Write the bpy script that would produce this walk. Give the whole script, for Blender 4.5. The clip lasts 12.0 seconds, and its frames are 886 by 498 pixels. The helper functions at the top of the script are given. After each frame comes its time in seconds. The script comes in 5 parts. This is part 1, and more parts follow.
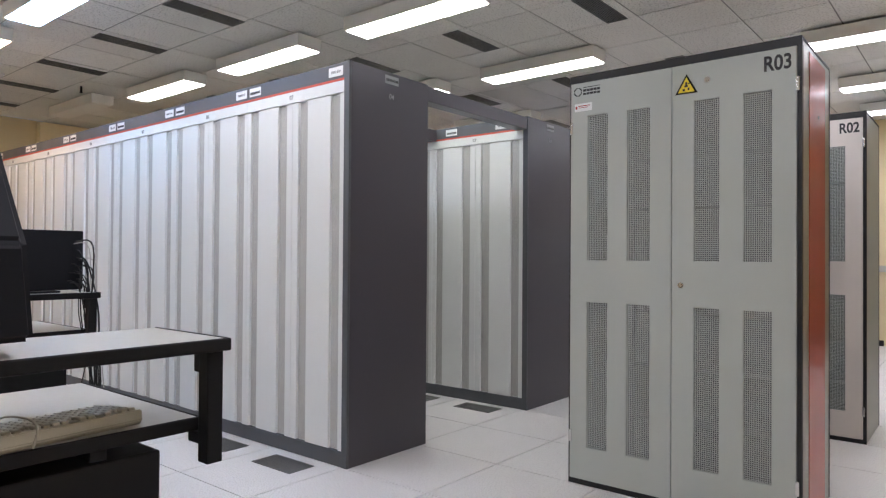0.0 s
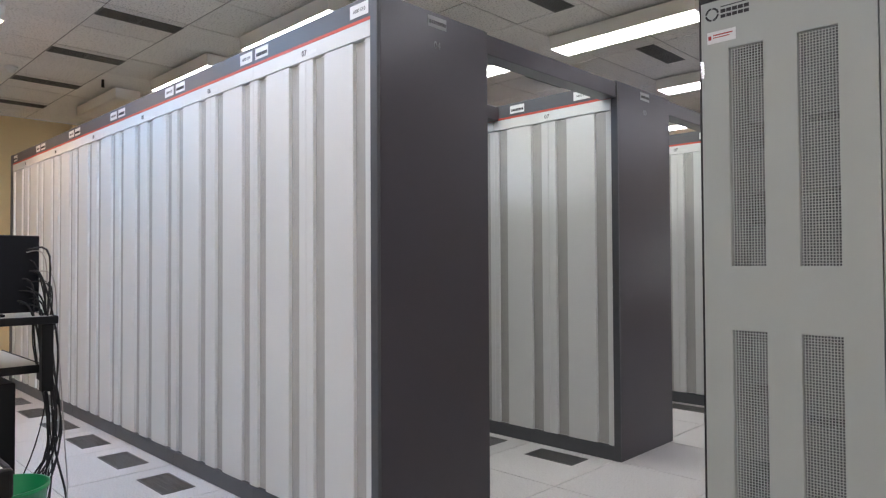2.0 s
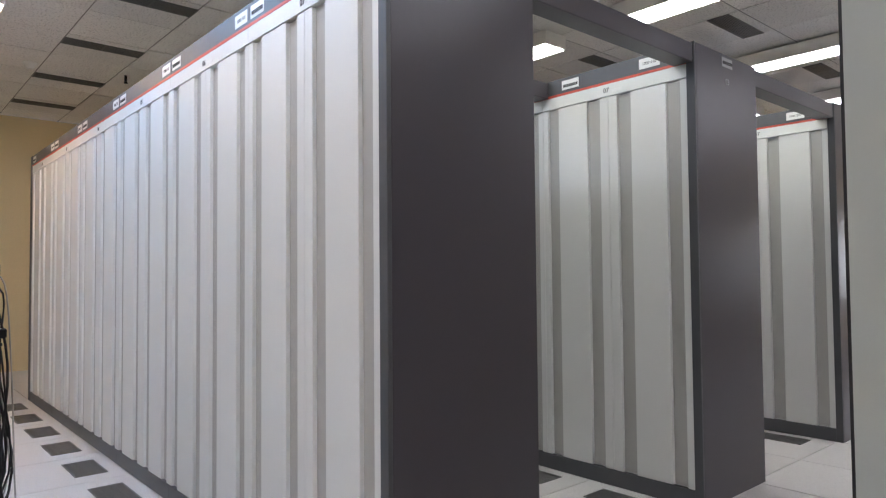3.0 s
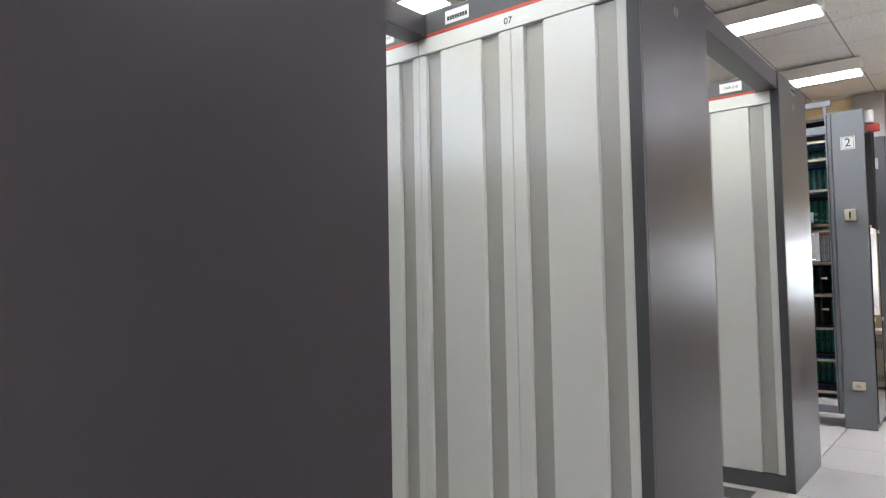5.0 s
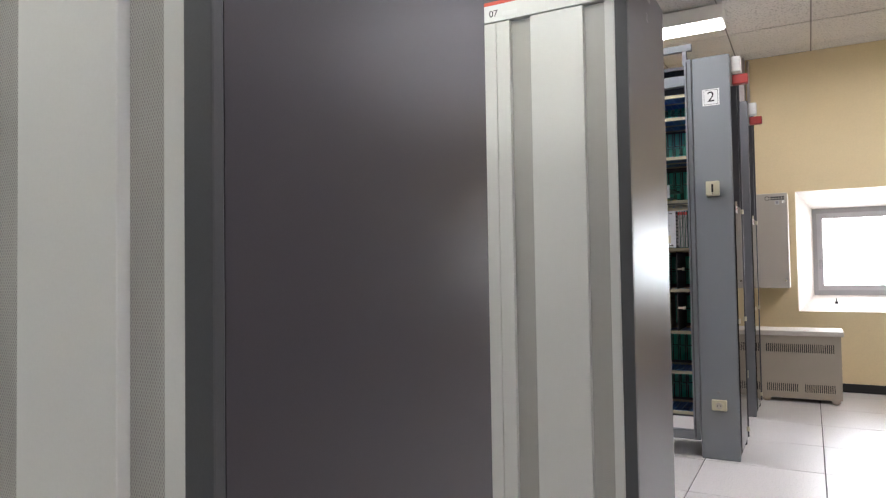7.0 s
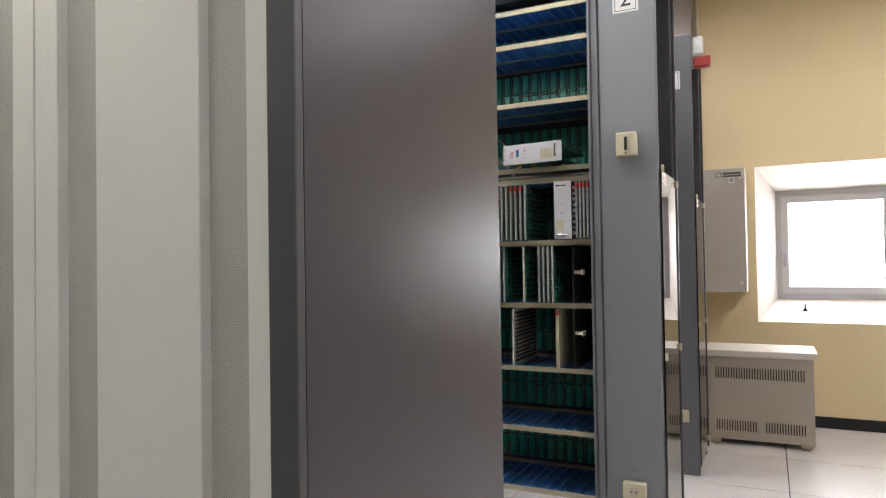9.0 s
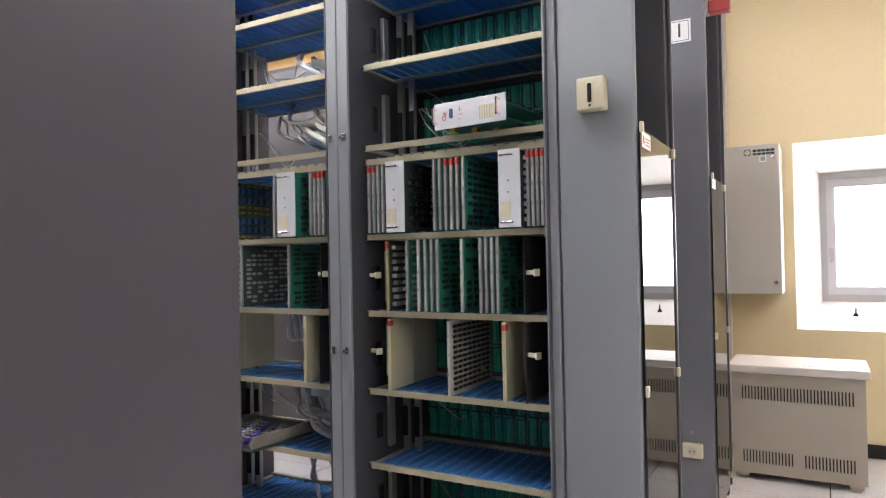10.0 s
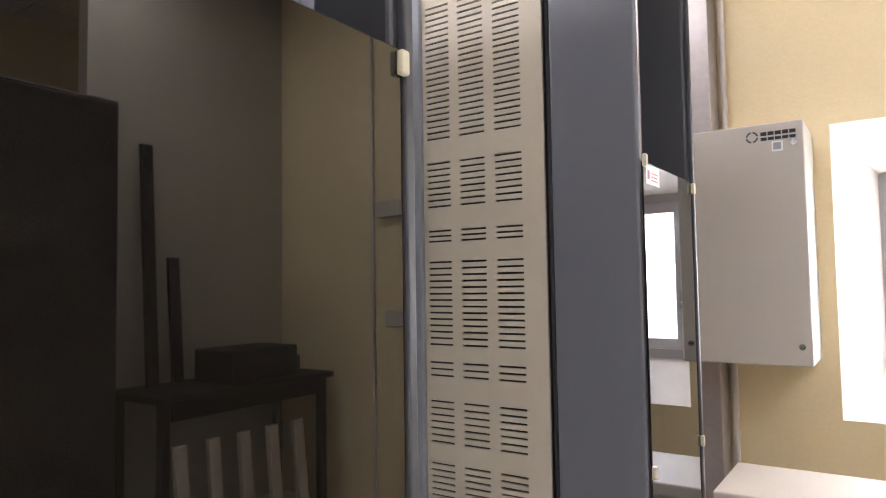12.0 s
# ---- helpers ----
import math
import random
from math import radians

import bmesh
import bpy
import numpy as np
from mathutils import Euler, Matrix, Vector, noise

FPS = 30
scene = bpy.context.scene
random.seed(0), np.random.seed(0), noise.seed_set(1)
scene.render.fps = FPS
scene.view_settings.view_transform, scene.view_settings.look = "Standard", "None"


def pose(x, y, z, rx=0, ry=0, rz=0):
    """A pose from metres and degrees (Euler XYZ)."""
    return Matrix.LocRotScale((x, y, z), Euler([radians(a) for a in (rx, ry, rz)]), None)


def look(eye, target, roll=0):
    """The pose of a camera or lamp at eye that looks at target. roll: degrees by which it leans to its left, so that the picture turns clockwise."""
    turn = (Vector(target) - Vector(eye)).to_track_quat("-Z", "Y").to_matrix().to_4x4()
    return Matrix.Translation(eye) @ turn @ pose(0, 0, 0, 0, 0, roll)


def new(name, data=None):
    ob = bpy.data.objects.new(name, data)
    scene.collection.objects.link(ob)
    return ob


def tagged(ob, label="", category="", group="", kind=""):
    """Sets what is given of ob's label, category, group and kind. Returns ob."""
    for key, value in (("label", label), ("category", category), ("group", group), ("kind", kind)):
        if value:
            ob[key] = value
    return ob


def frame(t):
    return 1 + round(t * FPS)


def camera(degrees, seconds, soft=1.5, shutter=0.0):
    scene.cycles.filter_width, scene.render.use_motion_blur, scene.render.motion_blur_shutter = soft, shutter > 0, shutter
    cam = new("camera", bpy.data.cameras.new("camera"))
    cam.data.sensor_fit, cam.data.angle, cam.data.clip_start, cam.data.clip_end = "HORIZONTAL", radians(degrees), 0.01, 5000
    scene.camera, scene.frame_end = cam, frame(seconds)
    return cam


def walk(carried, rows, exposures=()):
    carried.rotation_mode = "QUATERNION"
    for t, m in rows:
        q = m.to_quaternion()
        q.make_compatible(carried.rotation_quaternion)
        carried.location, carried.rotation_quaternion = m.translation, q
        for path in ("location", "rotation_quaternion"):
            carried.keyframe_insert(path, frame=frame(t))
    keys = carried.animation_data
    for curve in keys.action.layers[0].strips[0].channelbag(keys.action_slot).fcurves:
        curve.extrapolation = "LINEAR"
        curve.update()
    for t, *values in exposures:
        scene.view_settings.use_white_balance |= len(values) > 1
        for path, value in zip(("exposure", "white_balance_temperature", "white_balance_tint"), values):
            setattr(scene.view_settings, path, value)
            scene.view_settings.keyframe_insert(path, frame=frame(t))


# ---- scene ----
cam = camera(67.2, 12.0, soft=1.25)
PATH = [
    (0, (2.662, -2.455, 1.145), (1.397, -0.907, 1.167), 0.4),
    (0.5, (2.585, -2.395, 1.142), (1.32, -0.846, 1.162), 0.3),
    (1, (2.453, -2.142, 1.126), (1.155, -0.62, 1.141), 0.0),
    (1.5, (2.281, -1.898, 1.144), (0.925, -0.428, 1.182), -0.1),
    (2, (1.969, -1.649, 1.145), (0.567, -0.223, 1.188), -0.3),
    (2.5, (1.732, -1.442, 1.117), (0.265, -0.083, 1.136), -0.7),
    (3, (1.564, -1.156, 1.114), (0.059, 0.158, 1.184), -0.5),
    (3.5, (1.372, -0.963, 1.127), (-0.039, 0.451, 1.227), -0.1),
    (5.5, (0.682, 0.11, 1.12), (-0.502, 1.721, 1.177), -1.8),
    (6, (0.575, 0.463, 1.124), (-0.463, 2.173, 1.135), -2.3),
    (6.5, (0.549, 0.899, 1.121), (-0.427, 2.644, 1.149), -1.9),
    (7, (0.522, 1.324, 1.106), (-0.442, 3.076, 1.169), -0.9),
    (9, (0.492, 2.975, 1.139), (-0.384, 4.772, 1.176), -0.9),
    (9.5, (0.519, 3.369, 1.12), (-0.371, 5.16, 1.165), -0.9),
    (10, (0.547, 3.729, 1.134), (-0.438, 5.469, 1.162), -1.1),
    (10.5, (0.505, 4.12, 1.137), (-0.51, 5.843, 1.133), -1.3),
    (11, (0.516, 4.475, 1.122), (-0.516, 6.187, 1.093), -1.6),
    (11.5, (0.577, 4.852, 1.162), (-0.533, 6.515, 1.204), -1.7),
    (12, (0.604, 5.267, 1.193), (-0.52, 6.917, 1.3), -0.9),
]
walk(cam, [(t, look(eye, target, roll)) for t, eye, target, roll in PATH],
     ((0, 0.22, 6150, 15), (3.5, 0.05, 6240, 15), (5.5, 0.60, 6300, 13), (6.5, 0.38, 6470, 14.5), (7.2, 0.47, 6400, 14), (9, 0.5, 6740, 13.5), (9.5, 0.76, 6620, 14), (10.5, 1.02, 6450, 15.5), (11.2, 0.9, 6360, 15), (12, 0.98, 6450, 16)))

# ---- world and light ----
world = bpy.data.worlds.new("sky")
scene.world = world
world.use_nodes = True
sky = world.node_tree.nodes.new("ShaderNodeTexSky")
sky.sky_type = "NISHITA"
sky.sun_disc = False
sky.sun_elevation, sky.sun_rotation = radians(42), radians(150)
world.node_tree.links.new(sky.outputs[0], world.node_tree.nodes["Background"].inputs[0])
world.node_tree.nodes["Background"].inputs[1].default_value = 0.12
sun = new("sun", bpy.data.lights.new("sun", "SUN"))
sun.data.energy, sun.data.angle, sun.data.color = 1.0, radians(10), (1, 0.95, 0.88)
sun.matrix_world = look((-6, -10, 12), (0, 0, 0))
daylight = new("window_daylight", bpy.data.lights.new("window_daylight", "AREA"))
daylight.data.shape, daylight.data.size, daylight.data.size_y = "RECTANGLE", 0.66, 0.72
daylight.data.energy, daylight.data.color = 15, (0.92, 0.96, 1.0)
daylight.matrix_world = look((0.94, 8.78, 1.22), (0.94, 7.0, 1.0))
LAMP_POWER = 19.0


# ---- materials ----
def shader(name):
    m = bpy.data.materials.new(name)
    m.use_nodes = True
    return m, m.node_tree.nodes, m.node_tree.links, m.node_tree.nodes["Principled BSDF"]


def mix_rgb(n, l, fac, a, b, mode="MIX"):
    x = n.new("ShaderNodeMix")
    x.data_type, x.blend_type = "RGBA", mode
    for sock, v in ((0, fac), (6, a), (7, b)):
        if isinstance(v, bpy.types.NodeSocket):
            l.new(v, x.inputs[sock])
        else:
            x.inputs[sock].default_value = v if sock == 0 else (*v, 1)
    return x.outputs[2]


def surface(name, color, rough=0.5, metal=0.0, grain=60.0, amount=0.12, bump=0.05, wear=0.15, ior=1.5, vary=0.0, coat=0.0, uneven=1.0):
    """Paint, plastic or metal: fine grain, large soft stains, relief, uneven gloss."""
    m, n, l, b = shader(name)
    tc = n.new("ShaderNodeTexCoord")
    fine, big = n.new("ShaderNodeTexNoise"), n.new("ShaderNodeTexNoise")
    fine.inputs["Scale"].default_value, fine.inputs["Detail"].default_value = grain, 3
    big.inputs["Scale"].default_value, big.inputs["Detail"].default_value = 2.3, 5
    l.new(tc.outputs["Object"], fine.inputs["Vector"])
    l.new(tc.outputs["Object"], big.inputs["Vector"])
    dark = tuple(c * (1 - amount) for c in color)
    light = tuple(min(1, c * (1 + amount * 0.6)) for c in color)
    c = mix_rgb(n, l, fine.outputs[0], dark, light)
    ramp = n.new("ShaderNodeValToRGB")
    ramp.color_ramp.elements[0].position, ramp.color_ramp.elements[1].position = 0.42, 0.72
    l.new(big.outputs[0], ramp.inputs[0])
    mul = n.new("ShaderNodeMath")
    mul.operation = "MULTIPLY"
    mul.inputs[1].default_value = wear
    l.new(ramp.outputs[0], mul.inputs[0])
    c = mix_rgb(n, l, mul.outputs[0], c, tuple(x * 0.72 for x in color))
    if vary:
        info = n.new("ShaderNodeObjectInfo")
        r = n.new("ShaderNodeMapRange")
        r.inputs[3].default_value, r.inputs[4].default_value = 1 - vary, 1 + vary * 0.4
        l.new(info.outputs["Random"], r.inputs[0])
        c = mix_rgb(n, l, 1.0, c, r.outputs[0], "MULTIPLY")
    l.new(c, b.inputs["Base Color"])
    rr = n.new("ShaderNodeMapRange")
    rr.inputs[3].default_value, rr.inputs[4].default_value = max(0.02, rough - 0.07 * uneven), min(1, rough + 0.09 * uneven)
    l.new(big.outputs[0], rr.inputs[0])
    l.new(rr.outputs[0], b.inputs["Roughness"])
    b.inputs["Metallic"].default_value = metal
    b.inputs["IOR"].default_value = ior
    b.inputs["Coat Weight"].default_value = coat
    b.inputs["Coat Roughness"].default_value = 0.15
    if bump:
        bp = n.new("ShaderNodeBump")
        bp.inputs["Strength"].default_value, bp.inputs["Distance"].default_value = bump, 0.004
        l.new(fine.outputs[0], bp.inputs["Height"])
        l.new(bp.outputs[0], b.inputs["Normal"])
    return m


def glowing(name, color, strength):
    m, n, l, b = shader(name)
    b.inputs["Base Color"].default_value = (0.8, 0.8, 0.8, 1)
    b.inputs["Emission Color"].default_value = (*color, 1)
    b.inputs["Emission Strength"].default_value = strength
    return m


def perforated(name, color, pitch, hole=0.36, dark=0.55):
    """Sheet with staggered rows of small punched holes."""
    m, n, l, b = shader(name)
    tc, sep = n.new("ShaderNodeTexCoord"), n.new("ShaderNodeSeparateXYZ")
    l.new(tc.outputs["Object"], sep.inputs[0])

    def math_node(op, a, v=None):
        x = n.new("ShaderNodeMath")
        x.operation = op
        for i, s in enumerate((a, v)):
            if s is None:
                continue
            if isinstance(s, bpy.types.NodeSocket):
                l.new(s, x.inputs[i])
            else:
                x.inputs[i].default_value = s
        return x.outputs[0]
    k = 2 * math.pi / pitch
    u = math_node("SINE", math_node("MULTIPLY", sep.outputs[0], k))
    v = math_node("SINE", math_node("MULTIPLY", sep.outputs[2], k * 0.55))
    p = math_node("MULTIPLY", u, v)
    ramp = n.new("ShaderNodeValToRGB")
    ramp.color_ramp.elements[0].position, ramp.color_ramp.elements[1].position = hole - 0.12, hole + 0.12
    l.new(math_node("ADD", math_node("MULTIPLY", p, 0.5), 0.5), ramp.inputs[0])
    noise_tex = n.new("ShaderNodeTexNoise")
    noise_tex.inputs["Scale"].default_value = 9
    l.new(tc.outputs["Object"], noise_tex.inputs["Vector"])
    body = mix_rgb(n, l, noise_tex.outputs[0], tuple(c * 0.9 for c in color), color)
    c = mix_rgb(n, l, ramp.outputs[0], tuple(x * dark for x in color), body)
    l.new(c, b.inputs["Base Color"])
    b.inputs["Roughness"].default_value = 0.5
    bp = n.new("ShaderNodeBump")
    bp.inputs["Strength"].default_value, bp.inputs["Distance"].default_value = 0.3, 0.002
    l.new(ramp.outputs[0], bp.inputs["Height"])
    l.new(bp.outputs[0], b.inputs["Normal"])
    return m


def speckled(name, color, spot, scale, thresh, rough, bump=0.1, vary=0.04):
    """Vinyl, mineral fibre: scattered fine specks on a pale ground."""
    m, n, l, b = shader(name)
    tc = n.new("ShaderNodeTexCoord")
    geo = n.new("ShaderNodeNewGeometry")
    a, g = n.new("ShaderNodeTexNoise"), n.new("ShaderNodeTexNoise")
    a.inputs["Scale"].default_value, a.inputs["Detail"].default_value = scale, 4
    g.inputs["Scale"].default_value, g.inputs["Detail"].default_value = 1.4, 6
    l.new(geo.outputs["Position"], a.inputs["Vector"])
    l.new(geo.outputs["Position"], g.inputs["Vector"])
    ramp = n.new("ShaderNodeValToRGB")
    ramp.color_ramp.elements[0].position, ramp.color_ramp.elements[1].position = thresh, thresh + 0.1
    l.new(a.outputs[0], ramp.inputs[0])
    c = mix_rgb(n, l, ramp.outputs[0], spot, color)
    dirt = n.new("ShaderNodeMapRange")
    dirt.inputs[1].default_value, dirt.inputs[2].default_value = 0.5, 0.8
    dirt.inputs[3].default_value, dirt.inputs[4].default_value = 0.0, 0.22
    l.new(g.outputs[0], dirt.inputs[0])
    c = mix_rgb(n, l, dirt.outputs[0], c, tuple(x * 0.7 for x in color))
    info = n.new("ShaderNodeObjectInfo")
    add = n.new("ShaderNodeMath")
    add.operation = "ADD"
    l.new(info.outputs["Random"], add.inputs[0])
    l.new(geo.outputs["Random Per Island"], add.inputs[1])
    fr = n.new("ShaderNodeMath")
    fr.operation = "FRACT"
    l.new(add.outputs[0], fr.inputs[0])
    r = n.new("ShaderNodeMapRange")
    r.inputs[3].default_value, r.inputs[4].default_value = 1 - vary, 1.0
    l.new(fr.outputs[0], r.inputs[0])
    c = mix_rgb(n, l, 1.0, c, r.outputs[0], "MULTIPLY")
    l.new(c, b.inputs["Base Color"])
    rr = n.new("ShaderNodeMapRange")
    rr.inputs[3].default_value, rr.inputs[4].default_value = rough - 0.08, rough + 0.12
    l.new(g.outputs[0], rr.inputs[0])
    l.new(rr.outputs[0], b.inputs["Roughness"])
    bp = n.new("ShaderNodeBump")
    bp.inputs["Strength"].default_value, bp.inputs["Distance"].default_value = bump, 0.003
    l.new(a.outputs[0], bp.inputs["Height"])
    l.new(bp.outputs[0], b.inputs["Normal"])
    return m


WHITE = surface("cabinet_white", (0.74, 0.75, 0.735), 0.42, grain=220, amount=0.04, bump=0.03, wear=0.06)
STRIP = perforated("cabinet_mesh_strip", (0.53, 0.525, 0.50), 0.0042, dark=0.58)
CHARCOAL = surface("charcoal_paint", (0.077, 0.0705, 0.082), 0.32, grain=400, amount=0.08, bump=0.02, wear=0.03, ior=1.37, uneven=0.15)
CHARCOAL_EDGE = surface("charcoal_trim", (0.086, 0.089, 0.097), 0.42, grain=400, amount=0.10, bump=0.05, wear=0.10)
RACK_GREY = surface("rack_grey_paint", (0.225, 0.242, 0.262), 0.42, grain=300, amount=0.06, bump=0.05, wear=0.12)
# rack grey again, darkened for the weaker light on the rear rack
RACK_GREY_SHADED = surface("rack_grey_shaded_paint", (0.145, 0.15, 0.165), 0.42, grain=300, amount=0.06, bump=0.05, wear=0.12)
RACK_DARK = surface("rack_dark_paint", (0.062, 0.063, 0.070), 0.5, grain=200, amount=0.10, bump=0.05, wear=0.15)
# R02's doors: the warm light on them is put into the colour
SATEL_WARM_LIT = surface("door_warm_white", (0.66, 0.60, 0.56), 0.42, grain=260, amount=0.04, bump=0.04, wear=0.06)
SATEL_GREY = surface("door_grey_green", (0.43, 0.455, 0.425), 0.40, grain=260, amount=0.04, bump=0.04, wear=0.06)
GRILLE = surface("door_grille", (0.43, 0.455, 0.43), 0.45, grain=260, amount=0.04, bump=0)
BEIGE = surface("beige_enamel", (0.56, 0.50, 0.39), 0.42, grain=200, amount=0.05, bump=0.05, wear=0.10)
BOX_GREY = surface("box_warm_grey", (0.52, 0.48, 0.42), 0.42, grain=200, amount=0.04, bump=0.05, wear=0.08)
RAD_GREY = surface("convector_grey", (0.42, 0.37, 0.30), 0.5, grain=150, amount=0.06, bump=0.05, wear=0.15)
RAD_TOP = surface("convector_top", (0.62, 0.57, 0.51), 0.45, grain=150, amount=0.05, bump=0.05, wear=0.12)
YELLOW = surface("yellow_wall_paint", (0.79, 0.645, 0.385), 0.62, grain=90, amount=0.06, bump=0.25, wear=0.10)
REVEAL = surface("white_wall_paint", (0.66, 0.60, 0.545), 0.6, grain=90, amount=0.05, bump=0.15, wear=0.06)
PARTITION = surface("partition_paint", (0.41, 0.38, 0.30), 0.5, grain=60, amount=0.08, bump=0.05, wear=0.15)
BLACK = surface("black_paint", (0.010, 0.010, 0.011), 0.5, grain=200, amount=0.2, bump=0.05)
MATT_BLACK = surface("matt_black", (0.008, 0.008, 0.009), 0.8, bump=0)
PLASTIC_BLACK = surface("black_plastic", (0.009, 0.0095, 0.013), 0.55, grain=500, amount=0.15, bump=0.1, ior=1.28)
DESK_FRAME = surface("desk_black_frame", (0.0095, 0.009, 0.010), 0.55, grain=300, amount=0.15, bump=0.05, ior=1.3)
DESK_TOP = surface("desk_cream_laminate", (0.46, 0.44, 0.385), 0.35, grain=80, amount=0.06, bump=0.03, wear=0.15)
CREAM = surface("cream_plastic", (0.62, 0.58, 0.42), 0.4, grain=90, amount=0.06, bump=0.03)
CREAM_BOARD = surface("cream_blank_board", (0.46, 0.43, 0.285), 0.45, grain=30, amount=0.10, bump=0.04, wear=0.25)
KEYBOARD_BEIGE = surface("keyboard_plastic", (0.50, 0.47, 0.39), 0.5, grain=300, amount=0.05, bump=0.03, wear=0.3)
STEEL = surface("galvanised_steel", (0.50, 0.49, 0.46), 0.38, metal=0.85, grain=120, amount=0.15, bump=0.06, wear=0.3)
CHROME = surface("chrome", (0.75, 0.75, 0.76), 0.16, metal=1.0, grain=100, amount=0.05, bump=0)
ALU = surface("aluminium_plate", (0.66, 0.68, 0.70), 0.38, metal=0.25, grain=300, amount=0.05, bump=0.03, wear=0.08)
SHELF_EDGE = surface("shelf_edge_zinc", (0.47, 0.42, 0.285), 0.36, metal=0.35, grain=70, amount=0.15, bump=0.06, wear=0.35)
BLUE = surface("blue_card_guide", (0.02, 0.15, 0.42), 0.4, grain=90, amount=0.15, bump=0.03)
BLUE_RIDGE = surface("blue_guide_ridge", (0.12, 0.28, 0.50), 0.35, grain=90, amount=0.2, bump=0)
PCB = surface("green_circuit_board", (0.022, 0.235, 0.15), 0.4, grain=160, amount=0.4, bump=0.08, wear=0.3, vary=0.25)
PCB_DARK = surface("dark_circuit_board", (0.035, 0.06, 0.05), 0.42, grain=160, amount=0.4, bump=0.08, wear=0.3, vary=0.25)
CARD_EDGE = surface("card_front_grey", (0.40, 0.415, 0.40), 0.4, metal=0.3, grain=200, amount=0.1, bump=0.03, vary=0.2)
CARD_WHITE = surface("card_front_white", (0.46, 0.47, 0.44), 0.45, grain=90, amount=0.2, bump=0.03, wear=0.3)
CARD_YELLOW = surface("card_front_yellow", (0.36, 0.31, 0.13), 0.45, grain=90, amount=0.3, bump=0.03, wear=0.4)
BACK_GREEN = surface("green_connector", (0.055, 0.50, 0.36), 0.26, grain=120, amount=0.3, bump=0.03, wear=0.3)
TRAY_GREY = surface("dusty_tray_grey", (0.24, 0.22, 0.18), 0.5, grain=60, amount=0.2, bump=0.05, wear=0.4)
CHIP = surface("chip_black", (0.015, 0.015, 0.016), 0.45, bump=0)
CHIP_GREY = surface("chip_grey", (0.33, 0.33, 0.31), 0.45, bump=0)
RED = surface("red_plastic", (0.42, 0.035, 0.028), 0.4, bump=0)
RED_LINE = surface("red_line", (0.62, 0.09, 0.05), 0.45, bump=0)
# colour of the red reflection painted on R03's glossy side
ORANGE_REFLECTION = surface("orange_red_reflection", (0.52, 0.075, 0.04), 0.30, metal=0.0, grain=200, amount=0.06, bump=0.02, wear=0.15, coat=0.3)
RELAY_BLUE = surface("relay_blue", (0.035, 0.12, 0.26), 0.4, bump=0)
YELLOW_PART = surface("yellow_component", (0.40, 0.32, 0.06), 0.4, bump=0)
PURPLE = surface("purple_component", (0.12, 0.10, 0.36), 0.4, bump=0)
SIGN_WHITE = surface("white_sign", (0.78, 0.79, 0.78), 0.4, amount=0.03, bump=0)
INK = surface("black_ink", (0.02, 0.02, 0.022), 0.5, bump=0)
INK_GREY = surface("grey_ink", (0.22, 0.22, 0.23), 0.5, bump=0)
PALE_INK = surface("pale_ink", (0.35, 0.35, 0.36), 0.5, bump=0)
WARN = surface("warning_yellow", (0.80, 0.60, 0.03), 0.4, bump=0)
GREEN_BIN = surface("green_plastic", (0.005, 0.22, 0.07), 0.35, grain=120, amount=0.08, bump=0.03)
CABLE = surface("black_cable", (0.010, 0.010, 0.011), 0.65, bump=0)
CABLE_GREY = surface("grey_cable", (0.40, 0.39, 0.37), 0.5, bump=0)
CABLE_WHITE = surface("white_cable", (0.66, 0.65, 0.62), 0.5, bump=0)
LAMP_BODY = surface("lamp_housing_white", (0.84, 0.82, 0.78), 0.5, grain=100, amount=0.04, bump=0.02, wear=0.1)
SASH_GREY = surface("window_sash_grey", (0.50, 0.50, 0.52), 0.4, grain=150, amount=0.05, bump=0.03)
FRAME_GREY = surface("window_frame_grey", (0.38, 0.375, 0.39), 0.4, grain=150, amount=0.05, bump=0.03)
FLOOR = speckled("floor_vinyl", (0.75, 0.73, 0.715), (0.55, 0.53, 0.52), 130, 0.40, 0.33, 0.02, 0.05)
CEILING = speckled("mineral_fibre_tile", (0.87, 0.85, 0.81), (0.54, 0.52, 0.49), 75, 0.36, 0.85, 0.5, 0.10)
JOINT = surface("joint_dark", (0.05, 0.047, 0.045), 0.8, bump=0)
CEILING_JOINT = surface("ceiling_joint", (0.30, 0.285, 0.265), 0.8, bump=0)
TBAR = surface("ceiling_bar", (0.55, 0.53, 0.49), 0.5, bump=0, wear=0.2)
VENT_GREY = surface("vent_grey", (0.11, 0.108, 0.102), 0.5, amount=0.15, bump=0.03)
FLOOR_GRILLE = surface("floor_grille_metal", (0.20, 0.195, 0.19), 0.4, metal=0.6, bump=0.03, wear=0.2)
LAMPS = {k: glowing("lamp_" + k, c, s) for k, c, s in (("neutral", (0.95, 0.955, 1.0), LAMP_POWER), ("cool", (0.56, 0.90, 1.34), LAMP_POWER * 1.05), ("warm", (1.24, 0.90, 0.63), LAMP_POWER), ("olive", (0.98, 1.0, 0.90), LAMP_POWER * 0.88))}

SMOKED, sn, sl, sb = shader("smoked_glass")
sb.inputs["Base Color"].default_value = (0.008, 0.0065, 0.005, 1)
sb.inputs["Roughness"].default_value = 0.015
sb.inputs["IOR"].default_value = 1.78
PANE, pn, pl, pb = shader("window_glass")
pb.inputs["Base Color"].default_value = (0.95, 0.97, 0.97, 1)
pb.inputs["Roughness"].default_value = 0.0
pb.inputs["Transmission Weight"].default_value = 1.0
pb.inputs["IOR"].default_value = 1.45


